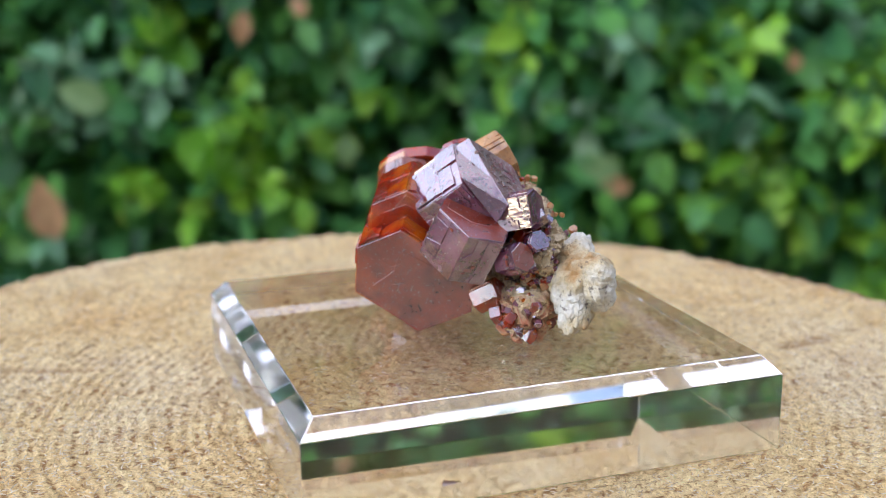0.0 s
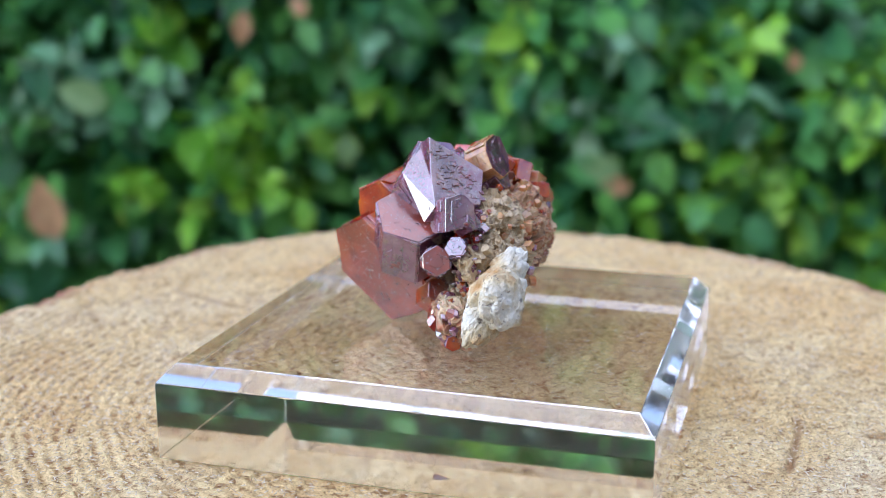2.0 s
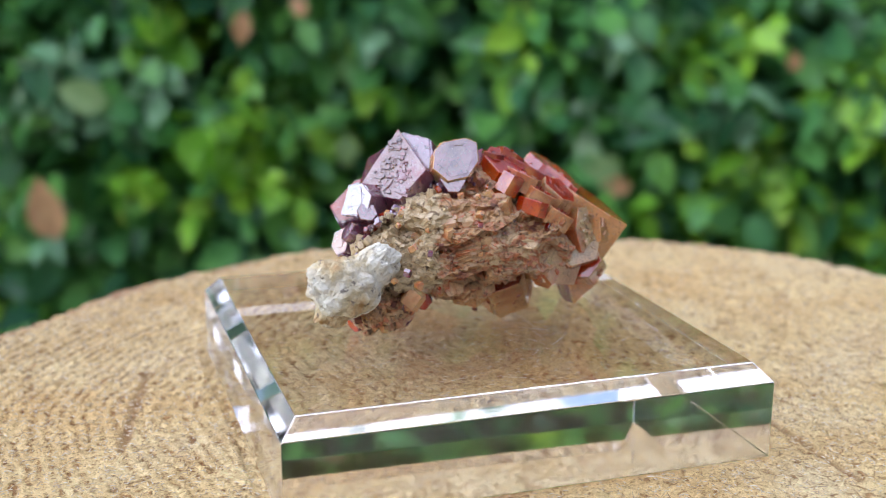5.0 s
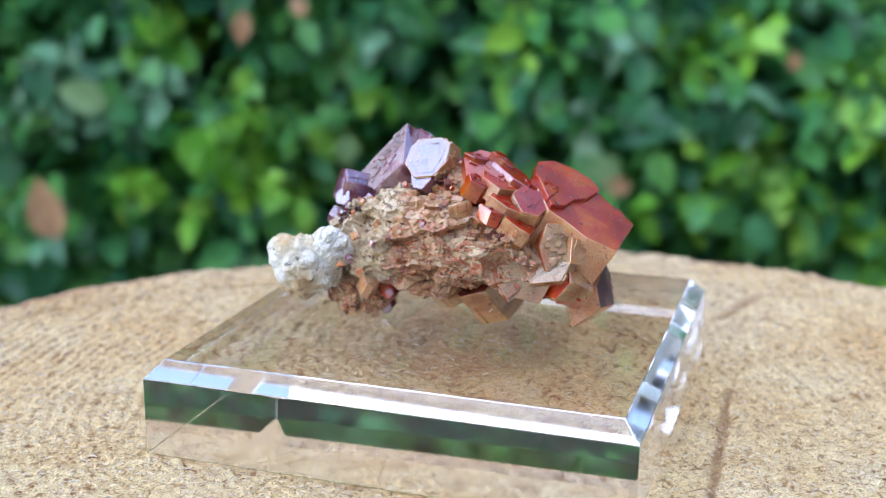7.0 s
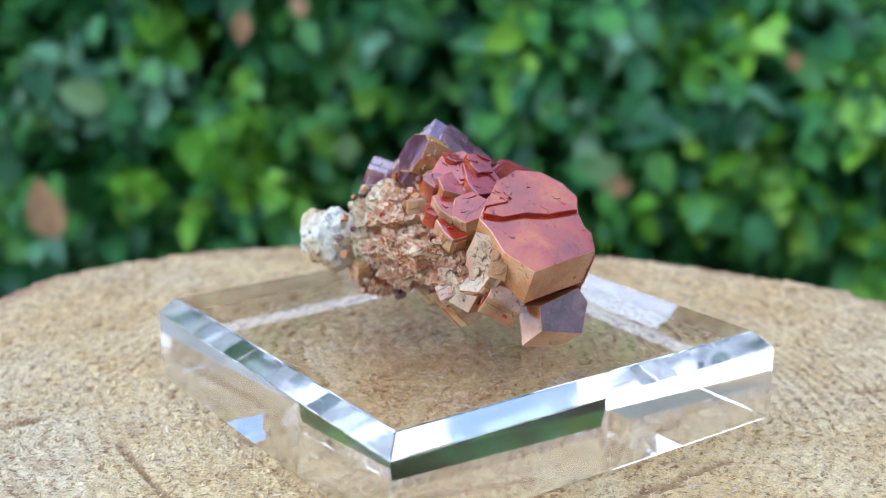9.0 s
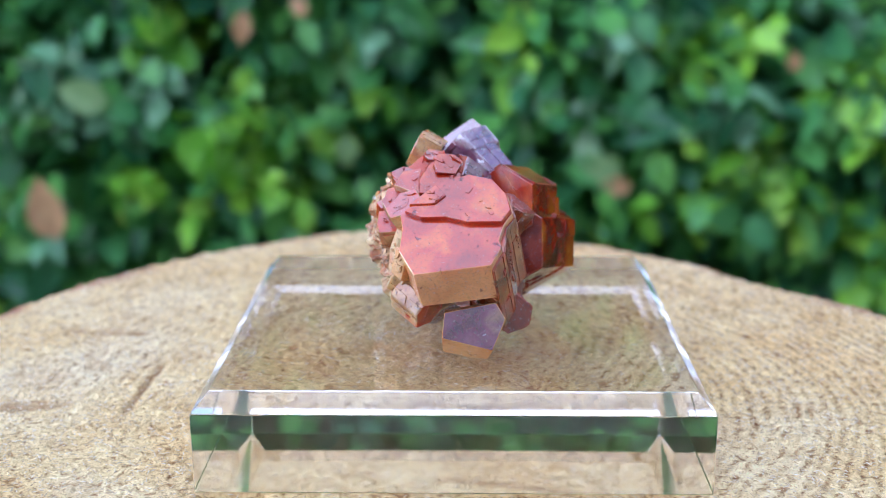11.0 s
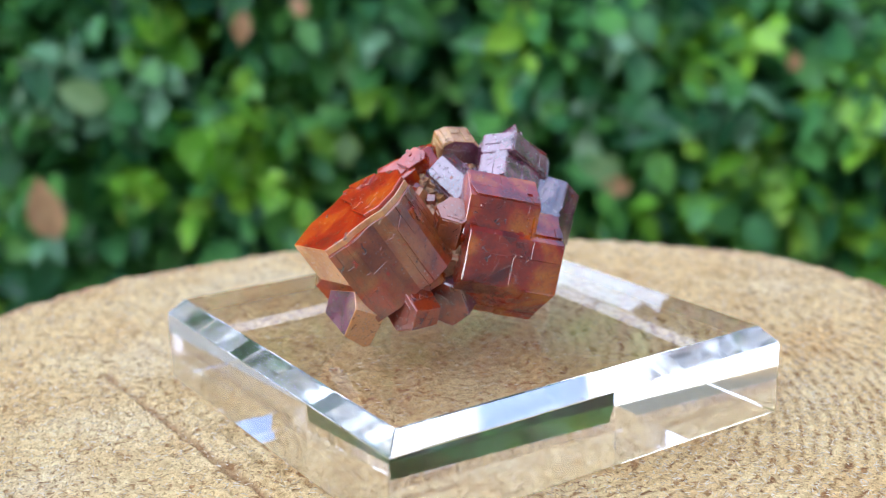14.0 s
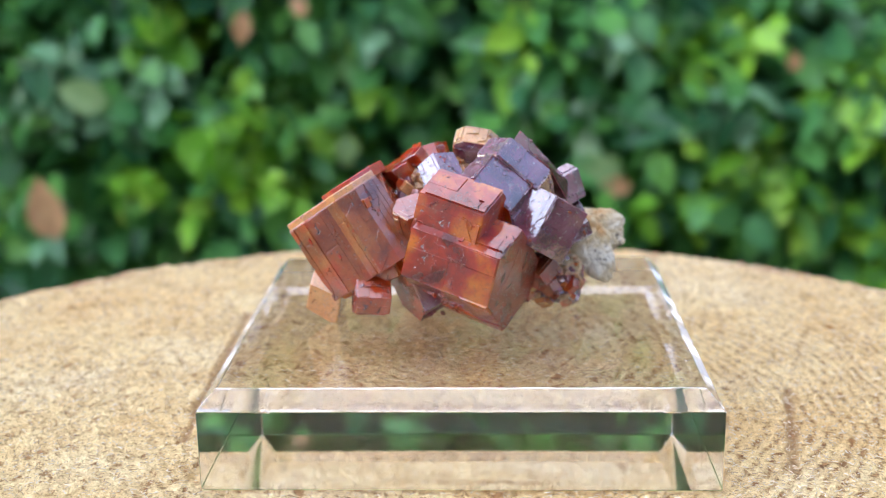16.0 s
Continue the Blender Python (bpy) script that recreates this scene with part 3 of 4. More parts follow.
def hexagon(d):
    """Corners where neighbouring prism faces meet; d: the six distances of the faces from the axis."""
    out = []
    for i in range(6):
        a, e, p, q = radians(60 * i), d[(i + 1) % 6], d[i], math.sin(radians(60))
        n0, n1 = (math.cos(a), math.sin(a)), (math.cos(a + math.pi / 3), math.sin(a + math.pi / 3))
        out.append(((p * n1[1] - e * n0[1]) / q, (n0[0] * e - n1[0] * p) / q))
    return out


def slab(bm, corners, normal, thick, slot):
    """A flat plate with chamfered rim, standing on four or more corners."""
    mid = sum(corners, Vector()) / len(corners)
    lo = [bm.verts.new(p - normal * 0.3 * MM) for p in corners]
    ri = [bm.verts.new(p + normal * max(0.0, thick - 0.05 * MM)) for p in corners]
    hi = [bm.verts.new(p + (mid - p).normalized() * 0.06 * MM + normal * thick) for p in corners]
    n = len(corners)
    for a, b in ((lo, ri), (ri, hi)):
        for i in range(n):
            bm.faces.new((a[i], a[(i + 1) % n], b[(i + 1) % n], b[i])).material_index = slot
    bm.faces.new(hi).material_index = slot


def prism(poly, up, down, steps=0, seed=0, rubble=0, chips=0.0, coarse=1.0, foot=None):
    """A crystal in millimetres along z: chamfered prism whose faces carry stepped growth plates with cracks between them."""
    rnd = random.Random(seed)
    bm = bmesh.new()
    n, ch = len(poly), 0.10
    mid = Vector((sum(p[0] for p in poly) / n, sum(p[1] for p in poly) / n))
    rings = []
    for z, q in ((-down, ch), (-down + ch, 0), (up - ch, 0), (up, ch)):
        ring = []
        for p in (foot if foot and z < up - 2 * ch else poly):
            v = Vector(p)
            v = v + (mid - v).normalized() * q
            ring.append(bm.verts.new((v.x * MM, v.y * MM, z * MM)))
        rings.append(ring)
    bm.faces.new(list(reversed(rings[0]))).material_index = 1
    bm.faces.new(rings[3]).material_index = 1
    for a, b in zip(rings, rings[1:]):
        for i in range(n):
            bm.faces.new((a[i], a[(i + 1) % n], b[(i + 1) % n], b[i])).material_index = 0
    for i in range(n if steps else 0):
        a, b = Vector((*poly[i], 0)) * MM, Vector((*poly[(i + 1) % n], 0)) * MM
        side = (b - a)
        wide = side.length
        if wide < 1.2 * MM:
            continue
        side.normalize()
        out = Vector((side.y, -side.x, 0))
        # zigzag fracture lines of little chips
        for line in range(int(wide / MM * chips * 0.35 + rnd.random() * (1 if chips else 0))):
            u, z = rnd.uniform(0.15, 0.85) * wide, rnd.uniform(-down * 0.8, up * 0.8) * MM
            along = rnd.random() < 0.6
            for step in range(rnd.randint(5, 16)):
                w, h = rnd.uniform(0.12, 0.55) * MM, rnd.uniform(0.10, 0.45) * MM
                if rnd.random() < 0.2:
                    w, h = w * 2.2, h * 1.6
                if 0.05 * MM < u < wide - w - 0.05 * MM and -down * MM + 0.1 * MM < z < up * MM - h - 0.1 * MM:
                    o = a + side * u + Vector((0, 0, z))
                    q = rnd.uniform(-0.2, 0.2) * h
                    tilt = (out + side * rnd.gauss(0, 0.10) + Vector((0, 0, rnd.gauss(0, 0.10)))).normalized()
                    slab(bm, [o, o + side * w + Vector((0, 0, q)), o + side * w + Vector((0, 0, h)), o + Vector((0, 0, h + q))], tilt, rnd.uniform(0.06, 0.30) * MM, rnd.choice((0, 0, 1)))
                if along:
                    u, z = u + rnd.choice((-1, 0, 1)) * w * 0.7, z + h * rnd.uniform(0.6, 1.2)
                else:
                    u, z = u + w * rnd.uniform(0.6, 1.1), z + rnd.choice((-1, 0, 1)) * h * 0.7
        # columns along the axis, each broken into plates
        u = 0.12 * MM
        while u < wide - 0.6 * MM:
            w = min(rnd.uniform(0.16, 0.6) * wide, wide - u - 0.12 * MM)
            z = -down * MM + 0.15 * MM
            top = up * MM - 0.15 * MM
            while z < top - 0.4 * MM:
                h = min(rnd.uniform(0.35, 1.1) * (up + down) * MM, top - z)
                if rnd.random() < 0.78 and w > 0.5 * MM:
                    o = a + side * u
                    cut = rnd.uniform(0, 0.25) * h if rnd.random() < 0.35 else 0
                    c = [o + Vector((0, 0, z)), o + side * w + Vector((0, 0, z + cut)), o + side * w + Vector((0, 0, z + h)), o + Vector((0, 0, z + h - cut))]
                    slab(bm, c, out, rnd.uniform(0.04, 0.10 + 0.11 * steps) * MM, 0)
                z += h + rnd.uniform(0.03, 0.09) * MM
            u += w + rnd.uniform(0.03, 0.08) * MM
    for k in range(3 * steps):
        # low terraces on both ends
        f = rnd.uniform(0.35, 0.8)
        o = mid + Vector((rnd.uniform(-1, 1), rnd.uniform(-1, 1))) * 0.08 * (Vector(poly[0]) - mid).length
        reach = [f * rnd.uniform(0.35, 1.1) for p in poly]
        c = [Vector(((o.x + (p[0] - mid.x) * q) * MM, (o.y + (p[1] - mid.y) * q) * MM, 0)) for p, q in zip(poly, reach)]
        for z, s in ((up, 1), (-down, -1)):
            slab(bm, [p + Vector((0, 0, z * MM)) for p in (c if s > 0 else list(reversed(c)))], Vector((0, 0, s)), rnd.uniform(0.02, 0.10) * MM, 1)
    # broken little plates on an uneven end
    for k in range(rubble):
        a, f = rnd.uniform(0, 6.28), math.sqrt(rnd.random()) * 0.72
        i = rnd.randrange(n)
        e = Vector(poly[i]).lerp(Vector(poly[(i + 1) % n]), rnd.random())
        o = mid.lerp(e, f)
        t = radians(60 * rnd.randrange(6) + rnd.gauss(0, 4) + 30)
        w, l = rnd.uniform(0.15, 0.7), rnd.uniform(0.3, 1.5)
        ax, ay = Vector((math.cos(t), math.sin(t))), Vector((-math.sin(t), math.cos(t)))
        c = [o + ax * (sx * l * rnd.uniform(0.5, 1.4)) + ay * (sy * w * rnd.uniform(0.5, 1.4)) for sx, sy in ((-0.5, -0.4), (0.1, -0.6), (0.6, -0.2), (0.45, 0.5), (-0.4, 0.5))]
        slab(bm, [Vector((p.x * MM, p.y * MM, up * MM)) for p in c], Vector((rnd.gauss(0, 0.08 * coarse), rnd.gauss(0, 0.08 * coarse), 1)).normalized(), rnd.uniform(0.02, 0.22) * coarse * MM, 1)
    bmesh.ops.recalc_face_normals(bm, faces=bm.faces)
    return bm


def crystal(at, turn, poly, up, down, steps=2, label="", look_=None, rubble=0, chips=1.0, coarse=1.0, foot=None):
    crystal.count += 1
    c = part("crystal", prism(poly, up, down, steps, crystal.count, rubble, chips, coarse, foot), look_ or [SIDE, CAP], MINERAL, label)
    c.matrix_basis = pose(at[0] * MM, at[1] * MM, at[2] * MM, *turn)
    return c


crystal.count = 0


def lump(bm, at, radii, rough, seed, turn=(0, 0, 0), level=5):
    """A weathered lump: a ball stretched and pushed in and out at three scales."""
    got = bmesh.ops.create_icosphere(bm, subdivisions=level, radius=1.0)
    m = pose(0, 0, 0, *turn).to_3x3()
    s = Vector((seed * 7.3, seed * 3.1, seed * 1.7))
    for v in got["verts"]:
        p = v.co.copy()
        q = Vector((p.x * radii[0], p.y * radii[1], p.z * radii[2]))
        r = 1 + rough * (0.55 * noise.noise(q * 0.25 + s) + 0.30 * noise.noise(q * 0.7 + s) + 0.17 * abs(noise.noise(q * 1.7 + s)) + 0.09 * noise.noise(q * 4 + s))
        near = noise.voronoi(q * 0.42 + s)[0]
        r += 0.10 * math.tanh((near[1] - near[0]) * 3) - 0.08 + (0.05 if near[0] < 0.25 else 0)
        v.co = (Vector(at) + m @ (q * r)) * MM
    for f in bm.faces:
        f.smooth = False


MINERAL = tagged(new("mineral_specimen"), "cluster of glossy red-brown hexagonal crystals on pale rock", "mineral specimen")
# the great tabular crystals
K_AT, K_TURN = (0.45, 15.37, 31.41), (0.0, -33.8, -105.9)
crystal(K_AT, K_TURN, [(2.57, 4.85), (-1.16, 7.27), (-3.34, 6.4), (-7.1, 5.8), (-10.7, 2.9), (-8.17, -6.41), (-5.11, -7.1), (-3.98, -6.5), (-1.34, -6.59), (0.69, -7.3), (3.38, -6.1), (5.9, -3.6)], 0.0, 6.3, 0,
        "red-topped tabular crystal with smooth tan sides", [AMBER, CAP], 0, 0.0)
crystal(K_AT, K_TURN, [(4.6, 3.2), (-0.8, 6.6), (-1.7, 4.2), (-1.3, 1.0), (-1.9, -2.0), (-1.4, -6.3), (0.69, -7.1), (3.38, -5.9), (5.8, -3.5), (6.4, -0.2)], 0.6, 1.0, 0, "", [CAP, CAP], 10, 0.0, 0.6)
crystal(K_AT, K_TURN, [(4.0, 3.6), (0.2, 6.2), (0.6, 3.0), (2.2, 1.8)], 0.85, 1.0, 0, "", [CAP, CAP], 8, 0.0, 0.8)
crystal(K_AT, K_TURN, [(5.4, -0.5), (-5.0, -1.0), (-8.3, -6.55), (-5.1, -7.3), (-1.3, -6.8), (0.7, -7.5), (3.5, -6.3), (6.1, -3.8)], -0.9, 12.5, 1, "", [BROWN, CAP], 0, 2.4)
crystal((0.12, 16.48, 30.4), (-12.8, 22.8, 54.6), [(2.2, 6.9), (-6.8, 4.1), (-7.6, 0.5), (-4.6, -4.3), (1.0, -4.0)], -1.2, 13.0, 3, "", [SIDE, CAP], 8, 1.8)
crystal((-6.87, -3.41, 22.69), (-120.1, -62.8, -177.4), hexagon((6.77, 8.13, 7.09, 8.09, 7.79, 4.32)), 5.42, 7.7, 2, "dark red tabular crystal with a broad flat end", [SIDE, DUSKY], 0, 1.8)
crystal((-7.6, -1.2, 28.6), (-120.1, -62.8, -177.4), hexagon((4.6, 4.8, 4.8, 4.6, 4.8, 4.4)), 4.4, 5.4, 3)
V_AT, V_TURN = (2.89, -10.7, 34.15), (0.0, -49.4, 137.2)
crystal((-1.56, -7.96, 33.08), (13.1, -53.3, 118.9), hexagon((5.34, 4.2, 4.88, 5.95, 5.69, 4.79)), 2.1, 1.56, 2, "brown crystal with cracked lustrous faces, violet sky sheen in its colour", [SKY_SHEEN, SKY_SHEEN], 0, 1.0)
crystal(V_AT, V_TURN, [(1.1, 3.7), (-3.2, 4.7), (-3.7, -2.0), (1.24, -4.4), (7.2, 1.7)], 0.0, 2.5, 0, "", [SKY_SHEEN, STRIATED], 26, 0.0, 1.3,
        [(3.5, 6.1), (-4.0, 5.6), (-4.2, -2.5), (1.5, -4.8), (7.5, 2.1)])
# little steps of broken growth across its end
rnd, bm = random.Random(17), bmesh.new()
for n in range(95):
    f = rnd.random()
    x, y = -3.0 + 9.0 * f, rnd.uniform(-3.0 + 4.2 * f * f, 2.6 - 0.6 * f)
    w, h = rnd.uniform(0.25, 1.1), rnd.uniform(0.2, 0.6)
    slab(bm, [Vector((x + i * h, y + j * w, 0)) * MM for i, j in ((-0.5, -0.5), (0.5, -0.4), (0.5, 0.5), (-0.4, 0.5))], Vector((rnd.gauss(0, 0.12), rnd.gauss(0, 0.12), 1)).normalized(), rnd.uniform(0.02, 0.34) * MM, 0)
steps = part("growth_steps", bm, STRIATED, MINERAL, "cracked stepped face with silvery sheen")
steps.matrix_basis = pose(*[v * MM for v in V_AT], *V_TURN)
crystal((-2.6, -6.4, 32.4), (13.1, -53.3, 118.9), hexagon((4.6, 3.6, 4.4, 5.2, 5.0, 4.2)), 1.5, 4.5, 2, "", [SKY_SHEEN, CAP])
crystal((-3.3, -11.34, 26.4), (-19.2, -25.7, 152.8), hexagon((4.69, 4.54, 4.84, 4.56, 5.2, 5.2)), 4.54, 3.2, 1, "", [SKY_SHEEN, DUSKY])
crystal((4.42, -16.93, 30.7), (0.0, -74.4, 130.2), [(-1.56, 1.65), (-1.0, -2.47), (1.59, -2.81), (3.1, -1.0), (2.61, 1.12)], 0.0, 5.2, 1, "clear brown cube-like crystal with violet sky sheen in its colour", [SKY_SHEEN, SKY_SHEEN], 0, 0.4)
crystal((5.6, -15.2, 29.6), (10, -60, 150), hexagon((1.1, 1.3, 1.2, 1.1, 1.3, 1.2)), 1.0, 1.6, 0, "", [SKY_SHEEN, SKY_SHEEN], 0, 0.0)
crystal((6.71, -2.22, 35.91), (0.0, -62.4, 170.6), [(-0.6, 4.1), (-2.4, 2.2), (-1.9, -0.6), (0.21, -2.13), (2.95, -2.14), (3.62, -0.58), (3.05, 2.59), (1.94, 3.75)], 0.0, 3.6, 1, "crystal with tan sides, lilac sky sheen coloured onto its face", [TAN, SKY_SHEEN], 3, 0.6)
crystal((6.6, -3.6, 33.4), (0.0, -58, 165), hexagon((1.5, 1.7, 1.4, 1.6, 1.5, 1.6)), 0.6, 2.4, 0, "", [SKY_SHEEN, SKY_SHEEN], 0, 0.0)
crystal((-0.69, 1.87, 32.27), (49.8, 21.1, 100.0), hexagon((2.61, 2.92, 2.97, 2.77, 2.77, 2.77)), 2.8, 3.21, 1, "", [SKY_SHEEN, SIDE])
# broken red plates stepping down the back
rnd = random.Random(41)
for at, size, high, looks in (((4.2, 4.6, 34.2), 3.9, 2.4, (CAP, CAP)), ((2.6, 8.0, 33.4), 3.8, 2.0, (SIDE, CAP)), ((5.6, 7.0, 33.0), 3.2, 1.7, (TAN, CAP)), ((7.4, 4.6, 33.2), 2.4, 1.9, (SIDE, SIDE)),
                              ((7.8, 8.6, 31.2), 2.9, 1.5, (TAN, CAP)), ((4.4, 9.8, 31.6), 3.0, 1.6, (TAN, CAP)), ((9.2, 7.0, 30.2), 2.2, 1.4, (CAP, SIDE)), ((9.4, 10.4, 28.6), 2.4, 1.6, (TAN, CAP)),
                              ((3.4, 3.2, 36.0), 2.2, 1.3, (SIDE, SIDE)), ((1.6, 6.4, 35.4), 2.3, 1.2, (SIDE, CAP))):
    ragged = [(size * rnd.uniform(0.62, 1.05) * math.cos(a + rnd.gauss(0, 0.12)), size * rnd.uniform(0.62, 1.05) * math.sin(a + rnd.gauss(0, 0.12))) for a in (0.0, 0.9, 1.7, 2.6, 3.4, 4.3, 5.3)]
    crystal(at, (rnd.gauss(-24, 9), rnd.gauss(22, 9), rnd.uniform(0, 60)), ragged, high * 0.5, high, 0, "", list(looks), 6, 0.0, 1.3)
crystal((6.6, 11.2, 30.6), (-20, -30, -100), hexagon((2.4, 2.2, 2.6, 2.3, 2.5, 2.2)), 1.5, 2.6, 2, "", [TAN, CAP], 6)
crystal((9.0, 10.4, 27.6), (-30, 30, 20), hexagon((1.5, 1.7, 1.5, 1.6, 1.5, 1.7)), 1.4, 2.0, 1, "", [TAN, CAP])
crystal((-2.6, 20.36, 18.58), (0.0, -75.4, -93.5), [(-2.35, 4.82), (-3.8, -1.65), (0.3, -3.23), (2.33, -1.97), (0.9, 4.6)], 0.0, 4.6, 0, "", [AMBER, SKY_SHEEN], 0, 0.0, 1.0,
        [(-4.4, 5.0), (-5.6, -0.6), (-0.4, -3.2), (2.3, -1.9), (0.9, 4.8)])
crystal((-6.9, 12.47, 17.18), (-69.5, -70.7, -6.4), hexagon((2.84, 2.86, 2.62, 2.13, 2.25, 2.25)), 1.76, 3.0, 1, "", [BROWN, DUSKY])
crystal((-5.6, 5.4, 26.6), (-18, -28, 20), hexagon((2.2, 2.4, 2.2, 2.3, 2.4, 2.2)), 4.6, 4.6, 2, "", [BROWN, DUSKY])
crystal((-3.8, 4.2, 18.4), (70, 10, 30), hexagon((3.4, 3.8, 3.4, 3.6, 3.8, 3.4)), 3.6, 3.6, 1, "", [SKY_SHEEN, DUSKY])
# tan and reddish ones under the back
crystal((8.9, 11.6, 21.7), (0.0, 83.0, 13.5), [(3.6, 2.0), (-0.9, 4.4), (-3.6, 0.6), (-1.6, -3.9), (2.4, -3.4)], 0.0, 4.2, 0, "tan weathered crystal with layered edges", [TAN, LAYERED], 26, 0.0, 1.1)
crystal((6.2, 14.4, 22.6), (20, 60, 20), hexagon((2.6, 3.0, 2.7, 2.9, 2.6, 3.0)), 2.4, 3.0, 2, "", [TAN, LAYERED], 12, 1.0)
crystal((5.6, 16.6, 20.0), (60, 25, 40), hexagon((2.3, 2.6, 2.2, 2.4, 2.5, 2.3)), 2.4, 2.4, 1, "", [TAN, CAP])
crystal((3.0, 5.0, 17.6), (25, 35, 0), hexagon((3.4, 3.8, 3.5, 3.6, 3.6, 3.4)), 3.2, 3.2, 1, "", [TAN, DUSKY])
crystal((4.6, -0.6, 18.6), (35, 25, 30), hexagon((2.6, 2.8, 2.5, 2.6, 2.6, 2.4)), 2.4, 2.4, 1, "", [TAN, TAN])
crystal((6.9, 15.6, 25.6), (0.0, 80, 30), [(3.4, 1.6), (0.6, 3.4), (-3.0, 2.2), (-3.4, -1.8), (-0.4, -3.0), (2.9, -2.2)], 1.0, 3.2, 0, "", [TAN, LAYERED], 60, 0.0, 2.4)
crystal((7.3, 18.0, 25.2), (0.0, 80, 40), [(1.8, 1.0), (-1.6, 1.4), (-2.2, -0.8), (1.2, -1.3)], 0.7, 3.0, 0, "", [AMBER, TAN], 8, 0.0, 1.4)
crystal((1.6, -16.4, 24.6), (70, 0, 20), hexagon((1.7, 1.8, 1.7, 1.8, 1.7, 1.8)), 2.0, 2.0, 1, "", [SKY_SHEEN, DUSKY])
crystal((4.6, -16.6, 26.6), (60, 20, -10), hexagon((1.3, 1.2, 1.3, 1.2, 1.4, 1.2)), 1.4, 1.6, 1, "", [SKY_SHEEN, SKY_SHEEN])
crystal((0.0, -12.2, 18.8), (60, 15, 40), hexagon((1.7, 1.6, 1.8, 1.7, 1.6, 1.6)), 1.7, 2.2, 1, "", [BROWN, DUSKY])

LUMPS = (((8.0, -10.5, 23.6), (5.0, 6.2, 6.4), 80), ((6.8, -2.0, 26.0), (5.4, 7.6, 7.2), 110), ((6.4, 7.5, 25.0), (4.4, 7.0, 6.6), 90),
         ((5.0, -13.2, 16.9), (4.0, 4.6, 3.6), 60), ((2.5, 1.5, 30.0), (4.5, 7.5, 4.5), 60), ((-1.5, 1.0, 24.0), (6.0, 10.0, 6.0), 50))


def faceted_lump(at, radii, cells, seed, level):
    """A mass of intergrown blocks: a ball cut by many small planes, with finer ones on top; each plane keeps a tone."""
    gen = np.random.default_rng(seed)
    bm = bmesh.new()
    bmesh.ops.create_icosphere(bm, subdivisions=level, radius=1.0)
    me = bpy.data.meshes.new("crust")
    bm.to_mesh(me)
    bm.free()
    co = np.empty(len(me.vertices) * 3)
    me.vertices.foreach_get("co", co)
    way = co.reshape(-1, 3)
    q = way * np.array(radii)
    q = q * (1 + np.array([0.09 * noise.noise(Vector(p) * 0.45 + Vector((seed, 0, 0))) + 0.20 * noise.noise(Vector(p) * 0.19 + Vector((0, seed, 0))) for p in q]))[:, None]
    tone = np.zeros(len(q))
    squash = np.array((1.0, 0.85, 1.5))
    for many, tilt, jump in ((cells // 3, 0.24, 0.60), (cells * 2, 0.24, 0.22), (cells * 12, 0.30, 0.09)):
        pick = gen.choice(len(q), many, replace=False)
        spot, facing = q[pick], way[pick] / np.array(radii)
        facing = facing / np.linalg.norm(facing, axis=1)[:, None] + gen.normal(0, tilt, (many, 3))
        facing /= np.linalg.norm(facing, axis=1)[:, None]
        rise, own = np.where(gen.random(many) < 0.13, -3.0 * jump, gen.normal(0, jump, many)), gen.random(many)
        near = np.concatenate([np.argmin((((q[i:i + 2000, None] - spot[None]) * squash) ** 2).sum(2), axis=1) for i in range(0, len(q), 2000)])
        n = facing[near]
        gap = ((spot[near] - q) * n).sum(1) + rise[near]
        q = q + n * np.clip(gap, -3.2 * jump - 0.25, 1.5 * jump + 0.25)[:, None] * 0.85
        tone = own[near] if many < cells else 0.6 * tone + 0.4 * own[near]
    me.vertices.foreach_set("co", ((q + np.array(at)) * MM).ravel())
    me.attributes.new("tone", "FLOAT", "POINT").data.foreach_set("value", tone.astype(np.float32))
    me.materials.append(CRUST)
    ob = new("crust", me)
    ob.parent = MINERAL
    return tagged(ob, "rough brown and reddish crystalline crust")


# the long weathered back, and the masses under and inside the crystals
faceted_lump((7.0, -2.2, 24.9), (5.5, 14.2, 6.9), 250, 1, 7)
for i, (at, radii, cells) in enumerate(LUMPS[3:]):
    faceted_lump(at, radii, cells, i + 4, 6 if i < 1 else 5)
for at, radii, seed, turn in (((9.7, -18.2, 21.0), (2.9, 3.5, 7.0), 21, (-36, 24, 0)), ((11.2, -19.6, 21.6), (2.8, 4.8, 4.0), 23, (0, 0, 0)), ((10.2, -15.0, 23.6), (1.9, 3.0, 2.6), 25, (0, 0, 0))):
    bm = bmesh.new()
    lump(bm, at, radii, 0.38, seed, turn)
    part("pale_rock", bm, PALE, MINERAL, "cream-white pitted host rock with ochre stains")

# half-buried blocky crystals over the weathered back
rnd = random.Random(8)
for n in range(12):
    at, radii, rough = LUMPS[rnd.choice((0, 1, 1, 2, 2))]
    w = Vector((rnd.uniform(0.2, 1), rnd.gauss(0, 0.6), rnd.gauss(0, 0.6))).normalized()
    s = rnd.uniform(0.7, 1.7)
    p = [at[i] + w[i] * radii[i] * 0.88 for i in range(3)]
    if p[2] < 15 or p[1] < -13:
        continue
    crystal(p, [rnd.uniform(0, 360) for i in range(3)], hexagon([s * rnd.uniform(0.8, 1.2) for i in range(6)]), s, s, 1, "", rnd.choice(([TAN, TAN], [TAN, LAYERED], [BROWN, TAN], [LAYERED, TAN])), 4)
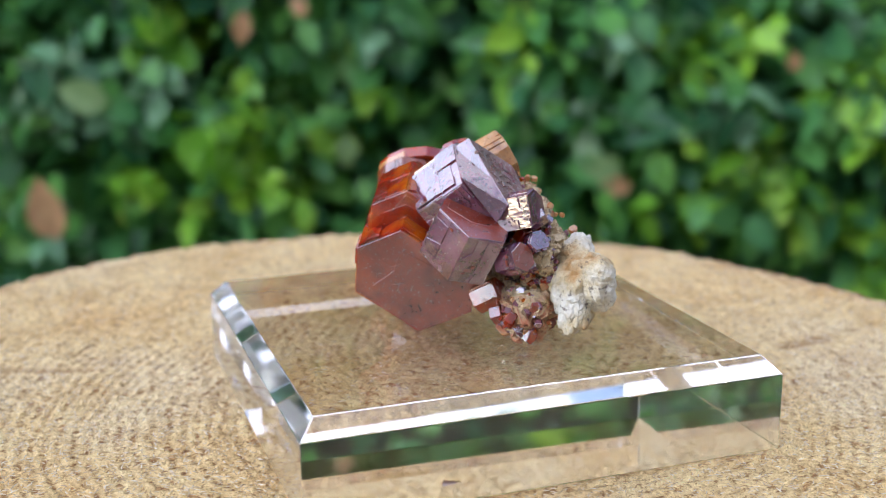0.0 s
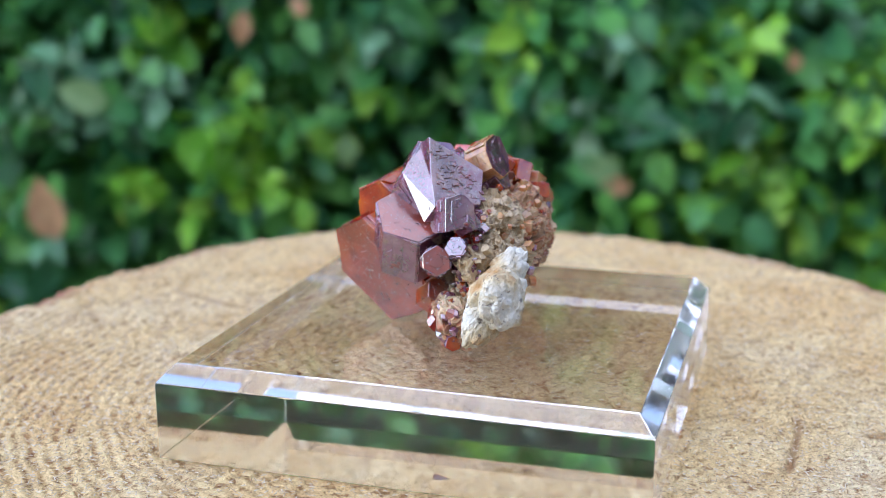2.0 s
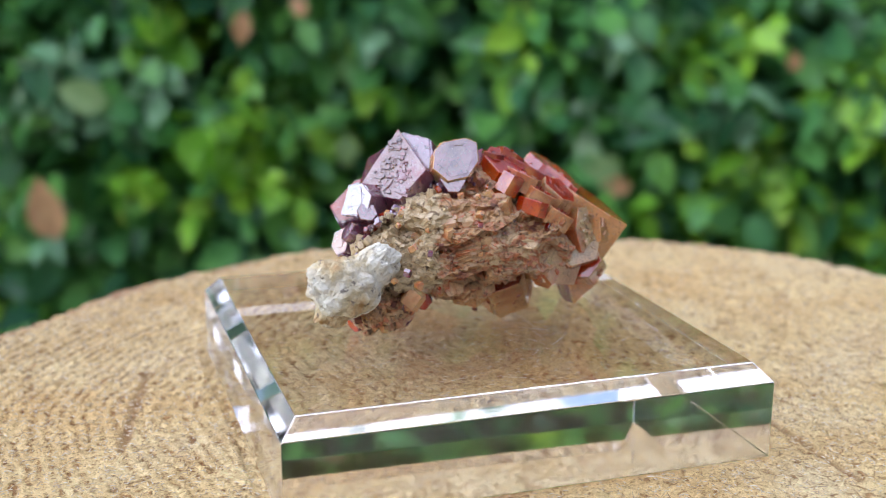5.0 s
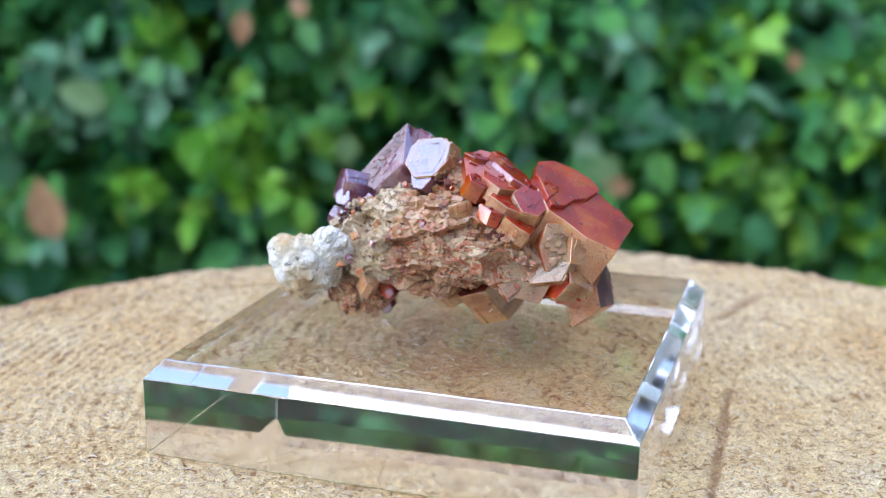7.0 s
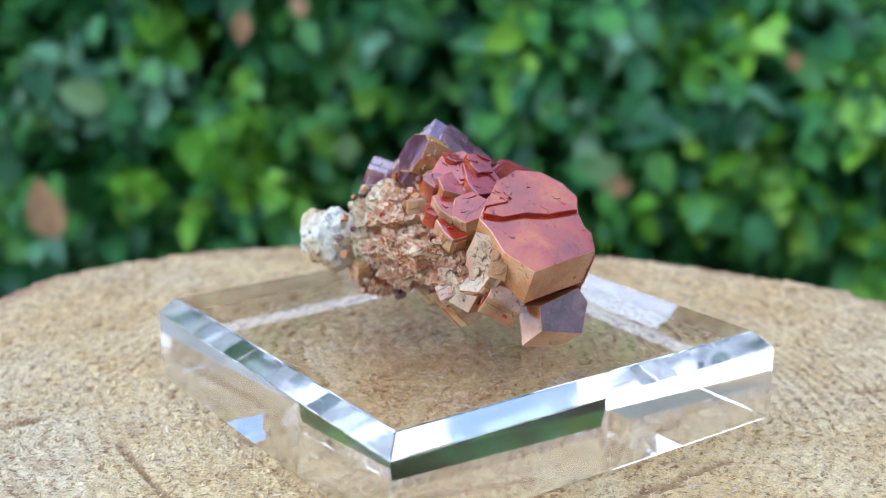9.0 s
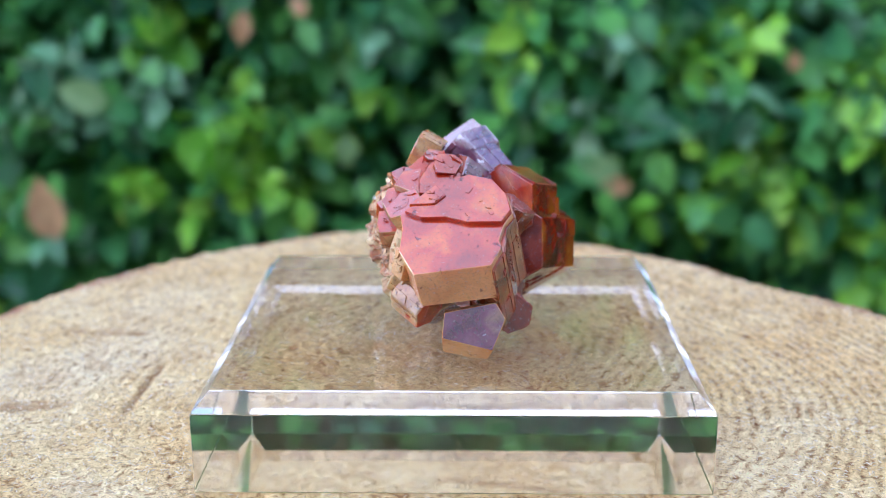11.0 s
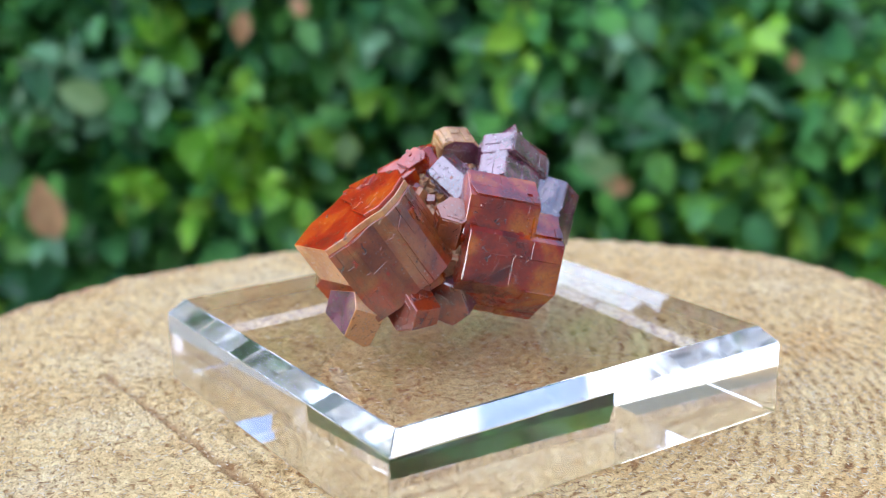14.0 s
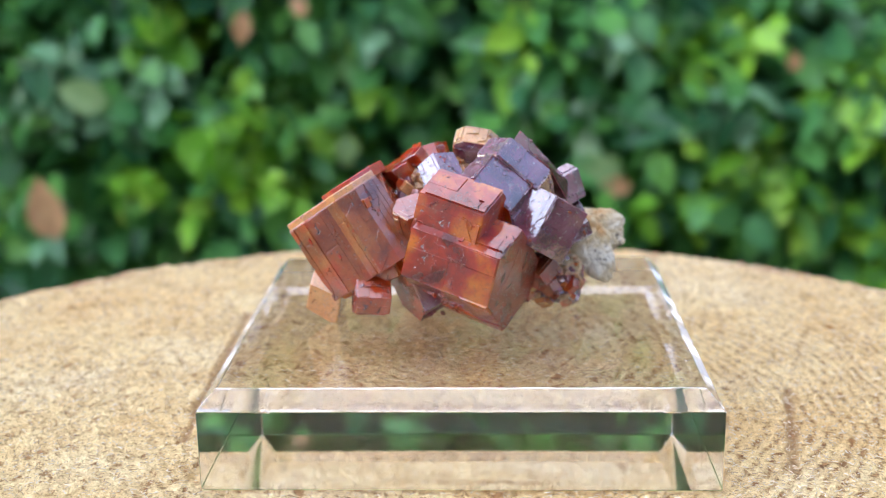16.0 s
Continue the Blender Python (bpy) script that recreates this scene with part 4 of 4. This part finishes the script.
# druse of little crystals on the crust
rnd = random.Random(5)
tiny = []
for k in range(6):
    b = prism(hexagon([rnd.uniform(0.8, 1.1) for i in range(6)]), rnd.uniform(0.4, 0.9), rnd.uniform(0.5, 0.9))
    me = bpy.data.meshes.new("crystal")
    b.to_mesh(me)
    b.free()
    me.materials.append((SIDE, SKY_SHEEN, DUSKY, SKY_SHEEN, TAN, SIDE)[k])
    me.materials.append((CAP, SKY_SHEEN, DUSKY, CAP, TAN, SKY_SHEEN)[k])
    tiny.append(me)
verts, faces, slots = [], [], []
for n in range(2600):
    at, radii, rough = LUMPS[rnd.choice((0, 0, 0, 1, 1, 1, 2, 3, 3, 4))]
    w = Vector((rnd.gauss(0, 1), rnd.gauss(0, 1), rnd.gauss(0, 1))).normalized()
    p = Vector([at[i] + w[i] * radii[i] * rnd.uniform(0.98, 1.08) for i in range(3)])
    if p.z < 13.6 or (w.x > -0.1 and rnd.random() < 0.93):
        continue
    m = Matrix.Translation(p * MM) @ Euler([rnd.uniform(0, 6.28) for i in range(3)]).to_matrix().to_4x4()
    if n % 18 == 0 and w.x < 0.1:
        o = new("crystal", rnd.choice(tiny))
        o.parent = MINERAL
        o.matrix_basis = m @ Matrix.Scale(rnd.uniform(0.7, 1.3), 4)
    else:
        me, m, b = rnd.choice(tiny), m @ Matrix.Scale(rnd.uniform(0.2, 0.62), 4), len(verts)
        verts.extend(tuple(m @ v.co) for v in me.vertices)
        kind_ = rnd.choice((0, 1, 2, 2, 2, 3)) if w.x > 0.2 else rnd.choice((0, 1, 1, 1, 2, 3))
        for f in me.polygons:
            faces.append([b + i for i in f.vertices])
            slots.append(kind_)
me = bpy.data.meshes.new("druse")
me.from_pydata(verts, [], faces)
for mat in (SIDE, SKY_SHEEN, TAN, CRUST):
    me.materials.append(mat)
me.polygons.foreach_set("material_index", slots)
druse = new("druse", me)
druse.parent = MINERAL
tagged(druse, kind="stuff")

# a grain that has dropped onto the block
bm = bmesh.new()
lump(bm, (0, 0, 0), (0.55, 0.40, 0.34), 0.5, 31, (0, 0, 20), 2)
CRUMB = tagged(part("mineral_crumb", bm, CRUST), "tiny brown crumb fallen on the clear block", "mineral crumb")


def motions():
    rows = [(i * 0.25, turned(i * 0.25)) for i in range(65)]
    for thing in (SLICE, BLOCK, MINERAL):
        walk(thing, rows)
    walk(CRUMB, [(t, m @ pose(-0.0006, 0.0023, 0.0129)) for t, m in rows])


motions()
